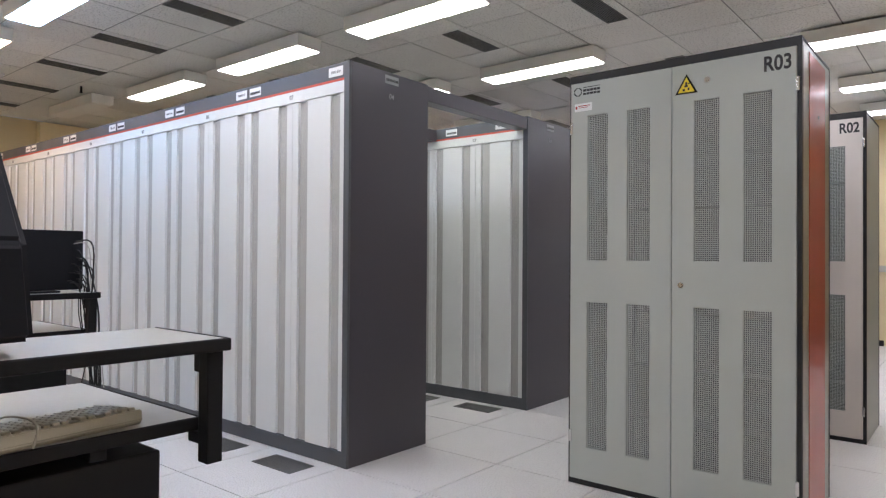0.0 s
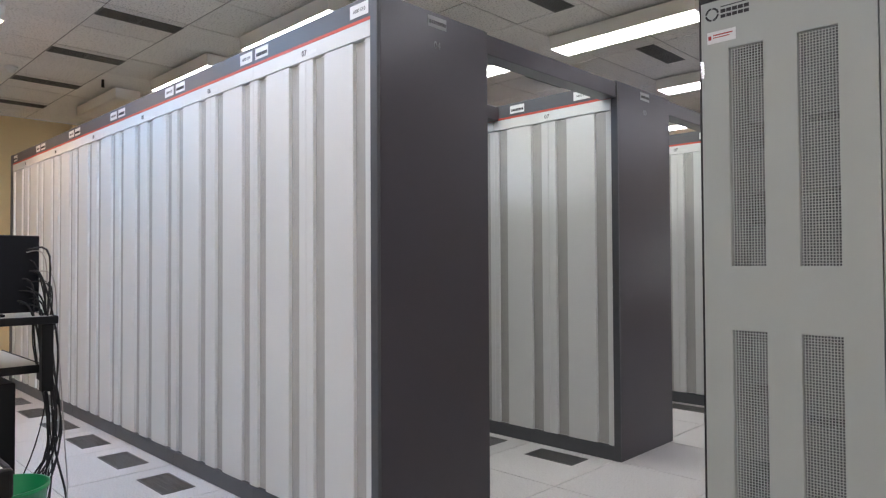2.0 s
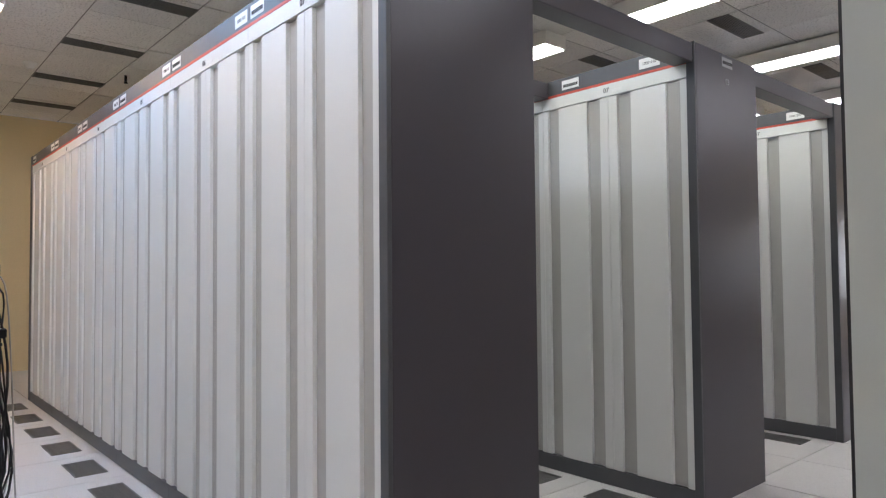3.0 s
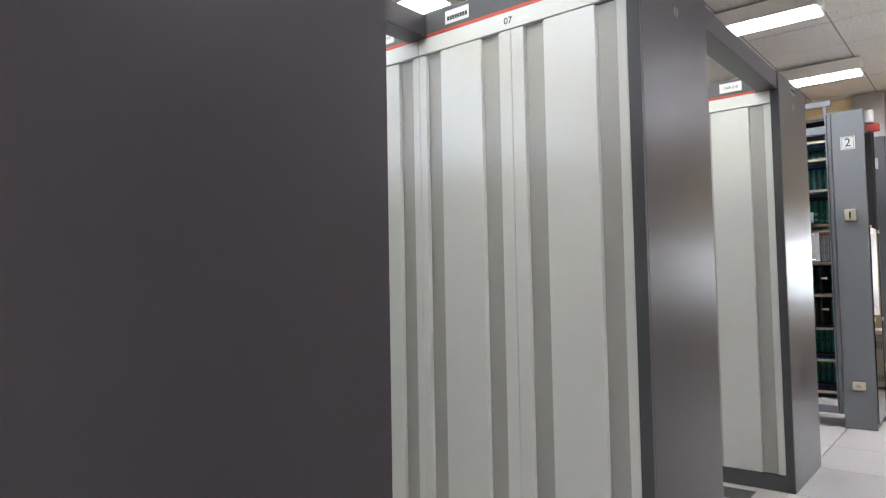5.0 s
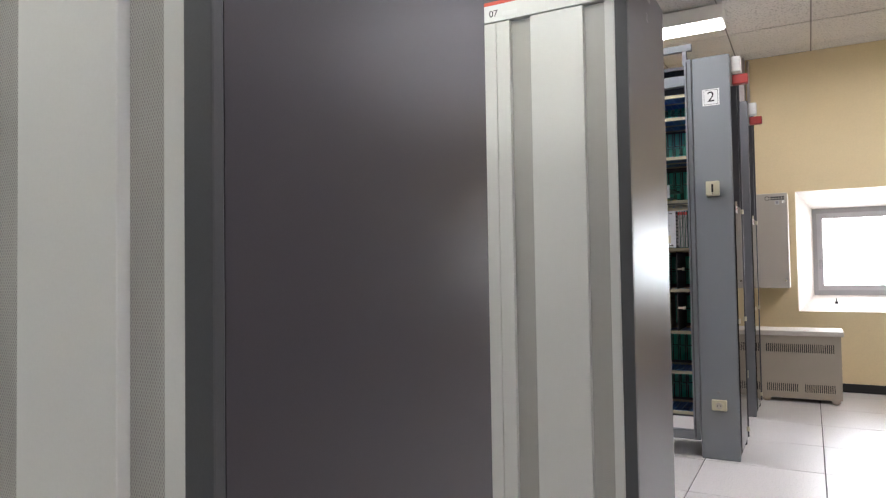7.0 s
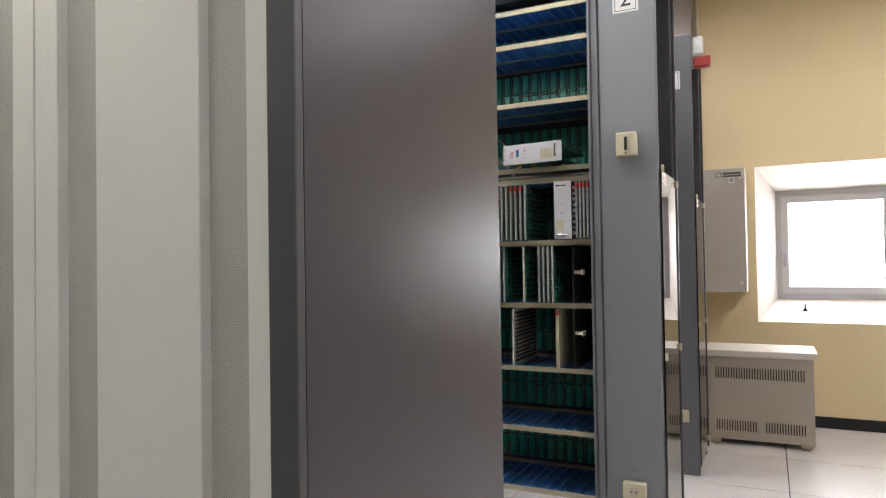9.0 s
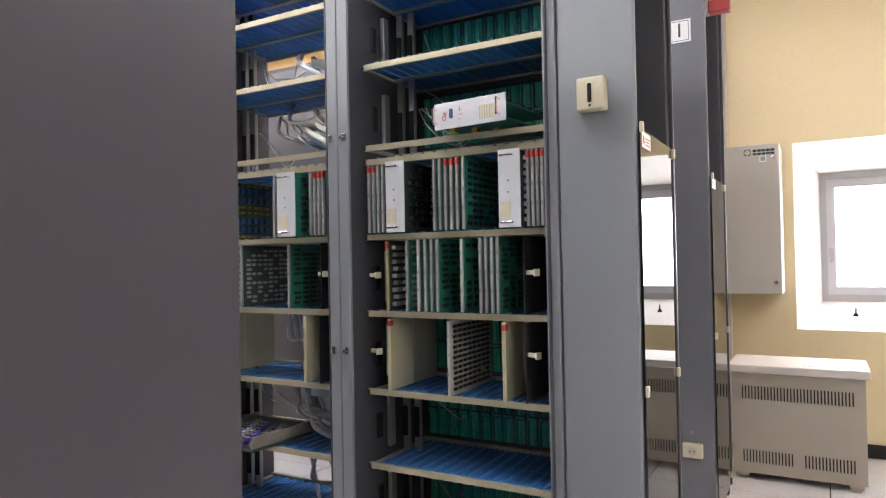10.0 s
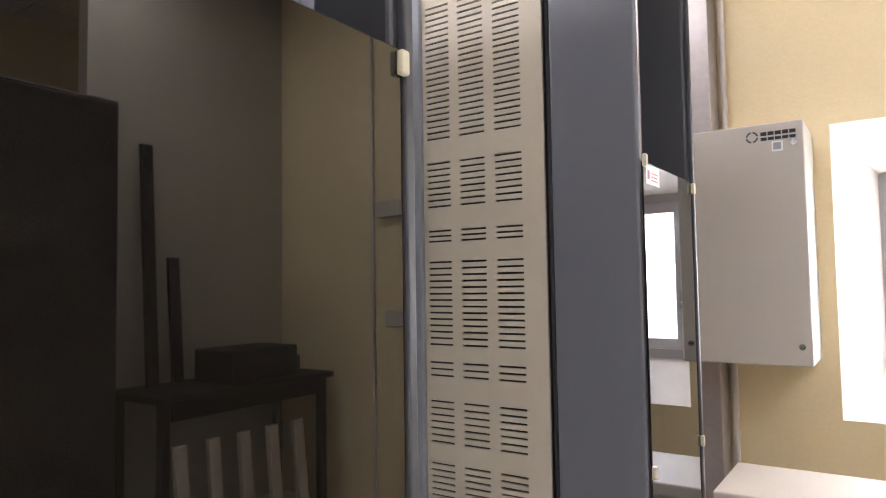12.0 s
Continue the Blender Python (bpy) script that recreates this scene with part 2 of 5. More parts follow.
def outdoor_backdrop():
    m, n, l, b = shader("outdoor_haze")
    tc, sep = n.new("ShaderNodeTexCoord"), n.new("ShaderNodeSeparateXYZ")
    l.new(tc.outputs["Object"], sep.inputs[0])
    cloud = n.new("ShaderNodeTexNoise")
    cloud.inputs["Scale"].default_value, cloud.inputs["Detail"].default_value = 1.6, 5
    l.new(tc.outputs["Object"], cloud.inputs["Vector"])
    add = n.new("ShaderNodeMath")
    add.operation = "ADD"
    l.new(sep.outputs[2], add.inputs[0])
    l.new(cloud.outputs[0], add.inputs[1])
    r = n.new("ShaderNodeValToRGB")
    r.color_ramp.elements[0].position, r.color_ramp.elements[0].color = 0.1, (0.17, 0.36, 0.36, 1)
    r.color_ramp.elements[1].position, r.color_ramp.elements[1].color = 0.9, (1, 1, 1, 1)
    band = n.new("ShaderNodeMapRange")
    band.inputs[1].default_value, band.inputs[2].default_value = 1.55, 1.85
    l.new(add.outputs[0], band.inputs[0])
    l.new(band.outputs[0], r.inputs[0])
    l.new(r.outputs[0], b.inputs["Emission Color"])
    b.inputs["Base Color"].default_value = (0, 0, 0, 1)
    b.inputs["Emission Strength"].default_value = 3.4
    return m


OUTDOOR = outdoor_backdrop()


# ---- mesh helpers ----
def box(bm, x0, x1, y0, y1, z0, z1, bevel=0.0, seg=2):
    r = bmesh.ops.create_cube(bm, size=1.0)
    vs = r["verts"]
    for v in vs:
        v.co = ((x0 + x1) / 2 + v.co.x * (x1 - x0), (y0 + y1) / 2 + v.co.y * (y1 - y0), (z0 + z1) / 2 + v.co.z * (z1 - z0))
    if bevel:
        es = list({e for v in vs for e in v.link_edges})
        bmesh.ops.bevel(bm, geom=es, offset=bevel, segments=seg, affect="EDGES", profile=0.5)
    return bm


def boxed(x0, x1, y0, y1, z0, z1, bevel=0.0, seg=2):
    return box(bmesh.new(), x0, x1, y0, y1, z0, z1, bevel, seg)


def boxes(rows):
    """Many plain boxes in one mesh, from (x0, x1, y0, y1, z0, z1) rows."""
    vs, fs = [], []
    for x0, x1, y0, y1, z0, z1 in rows:
        k = len(vs)
        vs += [(x0, y0, z0), (x1, y0, z0), (x1, y1, z0), (x0, y1, z0), (x0, y0, z1), (x1, y0, z1), (x1, y1, z1), (x0, y1, z1)]
        fs += [(k, k + 3, k + 2, k + 1), (k + 4, k + 5, k + 6, k + 7), (k, k + 1, k + 5, k + 4), (k + 1, k + 2, k + 6, k + 5), (k + 2, k + 3, k + 7, k + 6), (k + 3, k, k + 4, k + 7)]
    me = bpy.data.meshes.new("boxes")
    me.from_pydata(vs, [], fs)
    return me


def cylinder(bm, p, q, r, r2=None, seg=14):
    p, q = Vector(p), Vector(q)
    m = Matrix.Translation((p + q) / 2) @ (q - p).to_track_quat("Z", "Y").to_matrix().to_4x4()
    bmesh.ops.create_cone(bm, cap_ends=True, segments=seg, radius1=r, radius2=r if r2 is None else r2, depth=(q - p).length, matrix=m)
    return bm


def tube(points, r, seg=6):
    """A bent wire or cable through the points."""
    pts = [Vector(p) for p in points]
    fine = []
    for i in range(len(pts) - 1):
        a, b2, c, d = pts[max(0, i - 1)], pts[i], pts[i + 1], pts[min(len(pts) - 1, i + 2)]
        for k in range(5):
            u = k / 5
            fine.append(0.5 * ((2 * b2) + (c - a) * u + (2 * a - 5 * b2 + 4 * c - d) * u * u + (3 * b2 - a - 3 * c + d) * u ** 3))
    fine.append(pts[-1])
    vs, fs = [], []
    for i, p in enumerate(fine):
        w = (fine[min(i + 1, len(fine) - 1)] - fine[max(i - 1, 0)]).normalized()
        q = w.to_track_quat("Z", "Y")
        for k in range(seg):
            an = 2 * math.pi * k / seg
            vs.append(p + q @ Vector((r * math.cos(an), r * math.sin(an), 0)))
        if i:
            for k in range(seg):
                o = (i - 1) * seg
                fs.append((o + k, o + (k + 1) % seg, o + seg + (k + 1) % seg, o + seg + k))
    me = bpy.data.meshes.new("tube")
    me.from_pydata([tuple(v) for v in vs], [], fs)
    for p in me.polygons:
        p.use_smooth = True
    return me


def mesh_of(shape, material):
    if isinstance(shape, bmesh.types.BMesh):
        me = bpy.data.meshes.new("mesh")
        shape.to_mesh(me)
        shape.free()
    else:
        me = shape
    if material is not None and not me.materials:
        me.materials.append(material)
    return me


def part(name, shape, material, parent, label=""):
    ob = new(name, mesh_of(shape, material))
    ob.parent = parent
    return tagged(ob, label)


def thing(name, x, y, z, label, category, group="", kind="", turn=0):
    ob = new(name)
    ob.matrix_world = pose(x, y, z, 0, 0, turn)
    ob.empty_display_size = 0.1
    return tagged(ob, label, category, group, kind)


def solo(name, shape, material, label, category="", group="", kind="", at=None):
    ob = new(name, mesh_of(shape, material))
    if at is not None:
        ob.matrix_world = at
    return tagged(ob, label, category, group, kind)


def letters(text, size, depth=0.0006, bold=0.0):
    """Flat letters in the x-z plane, facing -y, centred on the origin."""
    cu = bpy.data.curves.new("letters", "FONT")
    cu.body, cu.size, cu.extrude, cu.offset = text, size, depth, bold
    cu.align_x, cu.align_y = "CENTER", "CENTER"
    tmp = bpy.data.objects.new("letters", cu)
    scene.collection.objects.link(tmp)
    bpy.context.view_layer.update()
    me = bpy.data.meshes.new_from_object(tmp.evaluated_get(bpy.context.evaluated_depsgraph_get()))
    bpy.data.objects.remove(tmp)
    me.materials.clear()
    me.transform(pose(0, 0, 0, 90, 0, 0))
    return me


def moved(me, m):
    if isinstance(me, bmesh.types.BMesh):
        bmesh.ops.transform(me, matrix=m, verts=me.verts)
    else:
        me.transform(m)
    return me


# ---- room shell ----
X0, X1, Y0, Y1, HIGH = -7.65, 4.40, -5.2, 8.05, 3.0
WX0, WX1, WZ0, WZ1 = 0.42, 1.46, 0.69, 1.755


def wall_north():
    me = boxes([(X0, WX0, Y1, Y1 + 0.7, 0, HIGH), (WX1, X1, Y1, Y1 + 0.7, 0, HIGH), (WX0, WX1, Y1, Y1 + 0.7, 0, WZ0 - 0.001), (WX0, WX1, Y1, Y1 + 0.7, WZ1, HIGH)])
    solo("wall_north", me, YELLOW, "thick yellow painted wall with a deep window opening", kind="structure")


wall_north()
solo("wall_south", boxed(X0, X1, Y0 - 0.2, Y0, 0, HIGH), YELLOW, "plain yellow painted wall", kind="structure")
solo("wall_west", boxed(X0 - 0.2, X0, Y0 - 0.2, Y1 + 0.7, 0, HIGH), YELLOW, "yellow painted wall beyond the cabinet rows", kind="structure")
solo("wall_east", boxed(X1, X1 + 0.2, Y0 - 0.2, Y1 + 0.7, 0, HIGH), YELLOW, "plain yellow painted wall", kind="structure")
solo("wall_pier", boxed(X0, X0 + 0.12, 1.15, 8.05, 0, 2.98, 0.006), YELLOW, "shallow yellow wall pier beside the ceiling", kind="structure")
solo("roof_slab", boxed(X0 - 0.2, X1 + 0.2, Y0 - 0.2, Y1 + 0.8, HIGH + 0.12, HIGH + 0.3), JOINT, "concrete slab above the hung ceiling", kind="structure")
solo("baseboard", boxed(0.0, 1.60, Y1 - 0.014, Y1 - 0.001, 0, 0.075, 0.003), BLACK, "black plastic skirting along the yellow wall", kind="structure")


def window():
    w = thing("window_1", 0.94, Y1, 0, "grey framed window in a splayed white reveal", "window", kind="structure")
    fx0, fx1, fz0, fz1, fy = -0.39, 0.39, 0.81, 1.635, 0.62
    ox0, ox1 = WX0 - 0.94, WX1 - 0.94
    bm = bmesh.new()
    a = [bm.verts.new(c) for c in ((ox0, -0.002, WZ0), (ox1, -0.002, WZ0), (ox1, -0.002, WZ1), (ox0, -0.002, WZ1))]
    b = [bm.verts.new(c) for c in ((fx0, fy, fz0), (fx1, fy, fz0), (fx1, fy, fz1), (fx0, fy, fz1))]
    for i in range(4):
        bm.faces.new((a[i], b[i], b[(i + 1) % 4], a[(i + 1) % 4]))
    part("reveal", bm, REVEAL, w, "white plastered splayed reveal")
    rows = [(fx0, fx1, fy, fy + 0.06, fz0, fz0 + 0.045), (fx0, fx1, fy, fy + 0.06, fz1 - 0.045, fz1), (fx0, fx0 + 0.035, fy, fy + 0.06, fz0 + 0.045, fz1 - 0.045), (fx1 - 0.035, fx1, fy, fy + 0.06, fz0 + 0.045, fz1 - 0.045)]
    part("frame", boxes(rows), FRAME_GREY, w)
    s = 0.05
    g = (fx0 + 0.035, fx1 - 0.035, fz0 + 0.045, fz1 - 0.045)
    rows = [(g[0], g[1], fy + 0.012, fy + 0.05, g[2], g[2] + s), (g[0], g[1], fy + 0.012, fy + 0.05, g[3] - s, g[3]), (g[0], g[0] + s, fy + 0.012, fy + 0.05, g[2] + s, g[3] - s), (g[1] - s, g[1], fy + 0.012, fy + 0.05, g[2] + s, g[3] - s)]
    sash = part("sash", boxes(rows), SASH_GREY, w, "pale grey opening sash")
    pane = part("pane", boxed(g[0] + s, g[1] - s, fy + 0.03, fy + 0.034, g[2] + s, g[3] - s), PANE, sash)
    pane.visible_shadow = False
    bm = boxed(g[0] + 0.012, g[0] + 0.036, fy - 0.004, fy + 0.012, 1.06, 1.15, 0.004)
    cylinder(bm, (g[0] + 0.024, fy - 0.02, 1.085), (g[0] + 0.024, fy, 1.085), 0.006)
    part("handle", bm, FRAME_GREY, sash)
    bm = cylinder(bmesh.new(), (-0.22, 0.30, 0.746), (-0.22, 0.30, 0.766), 0.017, 0.008)
    cylinder(bm, (-0.22, 0.30, 0.766), (-0.22, 0.30, 0.795), 0.004)
    part("catch", bm, MATT_BLACK, w, "small black catch on the sill")


window()
solo("backdrop", boxed(-3, 5, 12, 12.02, -1.5, 4.5), OUTDOOR, "bright hazy outdoors beyond the window", kind="structure")


def ceiling():
    rows_t, rows_b = [], []
    gx0, gy0 = -0.02, 0.03
    xs = [gx0 + 0.6 * i for i in range(-13, 9)]
    ys = [gy0 + 0.6 * j for j in range(-9, 15)]
    for x in xs:
        for y in ys:
            a, b, c, d = max(x + 0.0055, X0), min(x + 0.5945, X1), max(y + 0.0055, Y0), min(y + 0.5945, Y1)
            if b - a < 0.03 or d - c < 0.03:
                continue
            sag = random.uniform(-0.0015, 0.003)
            rows_t.append((a, b, c, d, HIGH + sag, HIGH + 0.014))
    for x in xs:
        if X0 < x < X1:
            rows_b.append((x - 0.012, x + 0.012, Y0, Y1, HIGH + 0.0045, HIGH + 0.03))
    for y in ys:
        if Y0 < y < Y1:
            rows_b.append((X0, X1, y - 0.0115, y + 0.0115, HIGH + 0.005, HIGH + 0.031))
    me = boxes(rows_t + rows_b)
    me.materials.append(CEILING)
    me.materials.append(CEILING_JOINT)
    n = len(rows_t) * 6
    me.polygons.foreach_set("material_index", [0 if i < n else 1 for i in range(len(me.polygons))])
    solo("ceiling", me, None, "hung ceiling of stained off-white mineral fibre tiles", kind="structure")


ceiling()


# ---- white cabinet rows ----
PITCH = 0.89
SHARED = {}


def once(key, make):
    if key not in SHARED:
        SHARED[key] = make()
    return SHARED[key]


LEAF = 0.443


def door_shell(flip):
    """One door leaf: flat stiles either side of two recessed channels and a broad flat panel; the outer stile is the narrower."""
    edges = [0, 0.034, 0.037, 0.109, 0.112, 0.308, 0.311, 0.388, 0.391, LEAF]
    deep = [0, 0, 1, 1, 0, 0, 1, 1, 0, 0]
    cuts = [(e, 0.016 * k) for e, k in zip(edges, deep)]
    if flip:
        cuts = [(LEAF - x, y) for x, y in reversed(cuts)]
    bm = bmesh.new()
    z0, z1 = 0.086, 2.032
    lo = [bm.verts.new((x, y, z0)) for x, y in cuts]
    hi = [bm.verts.new((x, y, z1)) for x, y in cuts]
    for i in range(len(cuts) - 1):
        bm.faces.new((lo[i], lo[i + 1], hi[i + 1], hi[i]))
    back_lo = [bm.verts.new((x, 0.024, z0)) for x in (0, LEAF)]
    back_hi = [bm.verts.new((x, 0.024, z1)) for x in (0, LEAF)]
    bm.faces.new((back_lo[0], lo[0], hi[0], back_hi[0]))
    bm.faces.new((lo[-1], back_lo[1], back_hi[1], hi[-1]))
    bm.faces.new((*reversed(lo), back_lo[0], back_lo[1]))
    bm.faces.new((*hi, back_hi[1], back_hi[0]))
    bmesh.ops.bevel(bm, geom=[e for e in bm.edges if abs(e.verts[0].co.x - e.verts[1].co.x) < 1e-5 and abs(e.verts[0].co.z - e.verts[1].co.z) > 1], offset=0.0012, segments=1, affect="EDGES")
    return mesh_of(bm, WHITE)


def label_plate():
    """White card with print, 0.115 x 0.05, facing -y."""
    return mesh_of(boxed(-0.058, 0.058, -0.0012, 0, -0.026, 0.026), SIGN_WHITE)


def cabinet(x, y, number, inset):
    """x: right front corner."""
    c = thing("equipment_cabinet", x - PITCH / 2, y, 0, "white two-door equipment cabinet with grey mesh channels and charcoal plinth", "cabinet", "cabinets of the switching rows")
    h = PITCH / 2
    part("body", once("body", lambda: mesh_of(boxed(-h, h, 0.026, 0.645, 0.002, 2.19), CHARCOAL_EDGE)), None, c)
    part("plinth", once("plinth", lambda: mesh_of(boxed(-h, h, 0.0, 0.026, 0.0, 0.083, 0.002), CHARCOAL_EDGE)), None, c)
    part("header", once("header", lambda: mesh_of(boxed(-h, h, 0.002, 0.026, 2.114, 2.2, 0.002), CHARCOAL_EDGE)), None, c)
    part("name_band", once("band", lambda: mesh_of(boxed(-h + 0.001, h - 0.001, -0.003, 0.026, 2.036, 2.1, 0.001), WHITE)), None, c)
    part("red_line", once("line", lambda: mesh_of(boxed(-h, h, -0.004, 0.026, 2.101, 2.113), RED_LINE)), None, c, "thin red line")
    for dx, flip in ((-h + 0.0012, False), (0.0012, True)):
        d = part("door", once("door%d" % flip, lambda: door_shell(flip)), None, c)
        d.location.x = dx
        for s0, s1 in ((0.0374, 0.1086), (0.3114, 0.3876)):
            s0, s1 = (LEAF - s1, LEAF - s0) if flip else (s0, s1)
            part("mesh_strip", once("strip%.3f" % s0, lambda: mesh_of(boxed(s0, s1, 0.0145, 0.0158, 0.09, 2.028), STRIP)), None, d, "grey perforated strip")
    nt = part("number", once("n" + number, lambda: mesh_of(letters(number, 0.036), INK)), None, c, "printed number " + number)
    nt.location = (-0.008, -0.0038, 2.066)
    st = part("sticker", once("sticker", lambda: mesh_of(boxed(-0.03, 0.03, -0.001, 0, -0.008, 0.008), SIGN_WHITE)), None, c)
    st.location = (0.058, -0.0031, 2.060)
    for lx, kind in ((h - inset, 0), (-h + inset, 1)):
        p = part("name_plate", once("plate", label_plate), None, c, "white card label")
        p.location = (lx, 0.0018, 2.157)
        if kind == 0:
            t = part("print", once("e10", lambda: mesh_of(letters("1000 E10", 0.021), INK)), None, p)
        else:
            t = part("print", once("bars", lambda: mesh_of(boxes([(-0.046 + 0.0125 * i, -0.046 + 0.0125 * i + 0.0095, -0.0022, -0.001, -0.012, 0.004) for i in range(8)]), INK)), None, p)
        t.location = (0, -0.0013, -0.002)
    return c


def end_panel(y, number):
    """Charcoal end panel of a row, facing +x at x = 0."""
    e = thing("end_panel", -0.02, y, 0, "charcoal satin painted end panel closing a cabinet row", "end panel", "end panels of the cabinet rows")

    def shape():
        bm = boxed(-0.0225, 0.02, 0.0125, 0.652, 0.0, 2.2, 0.0)
        vert = [ed for ed in bm.edges if abs(ed.verts[0].co.z - ed.verts[1].co.z) > 1 and ed.verts[0].co.x > 0 and ed.verts[0].co.y > 0.6]
        bmesh.ops.bevel(bm, geom=vert, offset=0.005, segments=3, affect="EDGES")
        top = [ed for ed in bm.edges if ed.verts[0].co.z > 2.19 and ed.verts[1].co.z > 2.19]
        bmesh.ops.bevel(bm, geom=top, offset=0.004, segments=2, affect="EDGES")
        return mesh_of(bm, CHARCOAL)
    part("panel", once("endpanel", shape), None, e)
    part("front_trim", once("endtrim", lambda: mesh_of(boxed(-0.0225, 0.0200, -0.004, 0.0124, 0.0, 2.2, 0.0025, 2), CHARCOAL_EDGE)), None, e)
    p = part("name_plate", once("plate_x", lambda: moved(boxes([(-0.055, 0.055, -0.0012, 0, -0.024, 0.024)]), pose(0, 0, 0, 0, 0, 90))), None, e, "white card label with dark print")
    if not p.data.materials:
        p.data.materials.append(PALE_INK)
    p.location = (0.0204, 0.325, 2.157)
    b = part("print", once("bars_x", lambda: mesh_of(moved(boxes([(-0.046 + 0.0125 * i, -0.046 + 0.0125 * i + 0.0095, -0.0022, -0.001, -0.009, 0.006) for i in range(8)]), pose(0, 0, 0, 0, 0, 90)), INK)), None, p)
    t = part("number", moved(letters(number, 0.042), pose(0, 0, 0, 0, 0, 90)), PALE_INK, e, "pale number " + number)
    t.location = (0.0205, 0.325, 2.06)
    return e


for k, (ry, num) in enumerate(((0.0, "04"), (1.8, "03"), (3.6, "02"))):
    end_panel(ry, num)
    for i in range(6):
        cabinet(-0.0430 - i * PITCH, ry, "0%d" % (7 - i), 0.073 if ry == 0 else 0.198)
    solo("end_panel", boxed(-5.465, -5.3845, ry - 0.004, ry + 0.652, 0, 2.2, 0.004), CHARCOAL_EDGE, "charcoal end panel at the far end of a cabinet row", "end panel", "end panels of the cabinet rows")


def beam(x, y0, y1):
    bm = boxed(x - 0.055, x + 0.045, y0, y1, 2.10, 2.192, 0.004)
    solo("overhead_beam", bm, CHARCOAL, "charcoal sheet metal cable duct bridging two cabinet rows", "cable duct", "ducts between the cabinet rows")


for y0 in (0.6535, 2.4535):
    beam(-0.052, y0, y0 + 1.141)
    beam(-0.93, y0, y0 + 1.141)
    beam(-2.71, y0, y0 + 1.141)


# ---- power cabinets with perforated doors ----
def perforation(x0, x1, z0, z1, y, step=0.0090, wire=0.0030):
    rows = []
    n = round((x1 - x0) / step)
    m = round((z1 - z0) / step)
    for i in range(n + 1):
        c = x0 + (x1 - x0) * i / n
        rows.append((c - wire / 2, c + wire / 2, y, y + 0.0015, z0, z1))
    for j in range(m + 1):
        c = z0 + (z1 - z0) * j / m
        rows.append((x0, x1, y + 0.0002, y + 0.0013, c - wire / 2, c + wire / 2))
    return boxes(rows)


def holed_sheet(x0, x1, y0, y1, z0, z1, holes):
    """One sheet of metal with rectangular openings cut through it."""
    xs = sorted({x0, x1, *[h[0] for h in holes], *[h[1] for h in holes]})
    zs = sorted({z0, z1, *[h[2] for h in holes], *[h[3] for h in holes]})
    nx, nz = len(xs) - 1, len(zs) - 1
    solid = [[not any(h[0] < (xs[i] + xs[i + 1]) / 2 < h[1] and h[2] < (zs[j] + zs[j + 1]) / 2 < h[3] for h in holes) for j in range(nz)] for i in range(nx)]
    index, vs, fs = {}, [], []

    def at(i, j, k):
        if (i, j, k) not in index:
            index[i, j, k] = len(vs)
            vs.append((xs[i], (y0, y1)[k], zs[j]))
        return index[i, j, k]

    def filled(i, j):
        return 0 <= i < nx and 0 <= j < nz and solid[i][j]
    for i in range(nx):
        for j in range(nz):
            if not solid[i][j]:
                continue
            fs.append((at(i, j, 0), at(i + 1, j, 0), at(i + 1, j + 1, 0), at(i, j + 1, 0)))
            fs.append((at(i, j, 1), at(i, j + 1, 1), at(i + 1, j + 1, 1), at(i + 1, j, 1)))
            if not filled(i - 1, j):
                fs.append((at(i, j, 0), at(i, j + 1, 0), at(i, j + 1, 1), at(i, j, 1)))
            if not filled(i + 1, j):
                fs.append((at(i + 1, j, 0), at(i + 1, j, 1), at(i + 1, j + 1, 1), at(i + 1, j + 1, 0)))
            if not filled(i, j - 1):
                fs.append((at(i, j, 0), at(i, j, 1), at(i + 1, j, 1), at(i + 1, j, 0)))
            if not filled(i, j + 1):
                fs.append((at(i, j + 1, 0), at(i + 1, j + 1, 0), at(i + 1, j + 1, 1), at(i, j + 1, 1)))
    me = bpy.data.meshes.new("sheet")
    me.from_pydata(vs, [], fs)
    return me


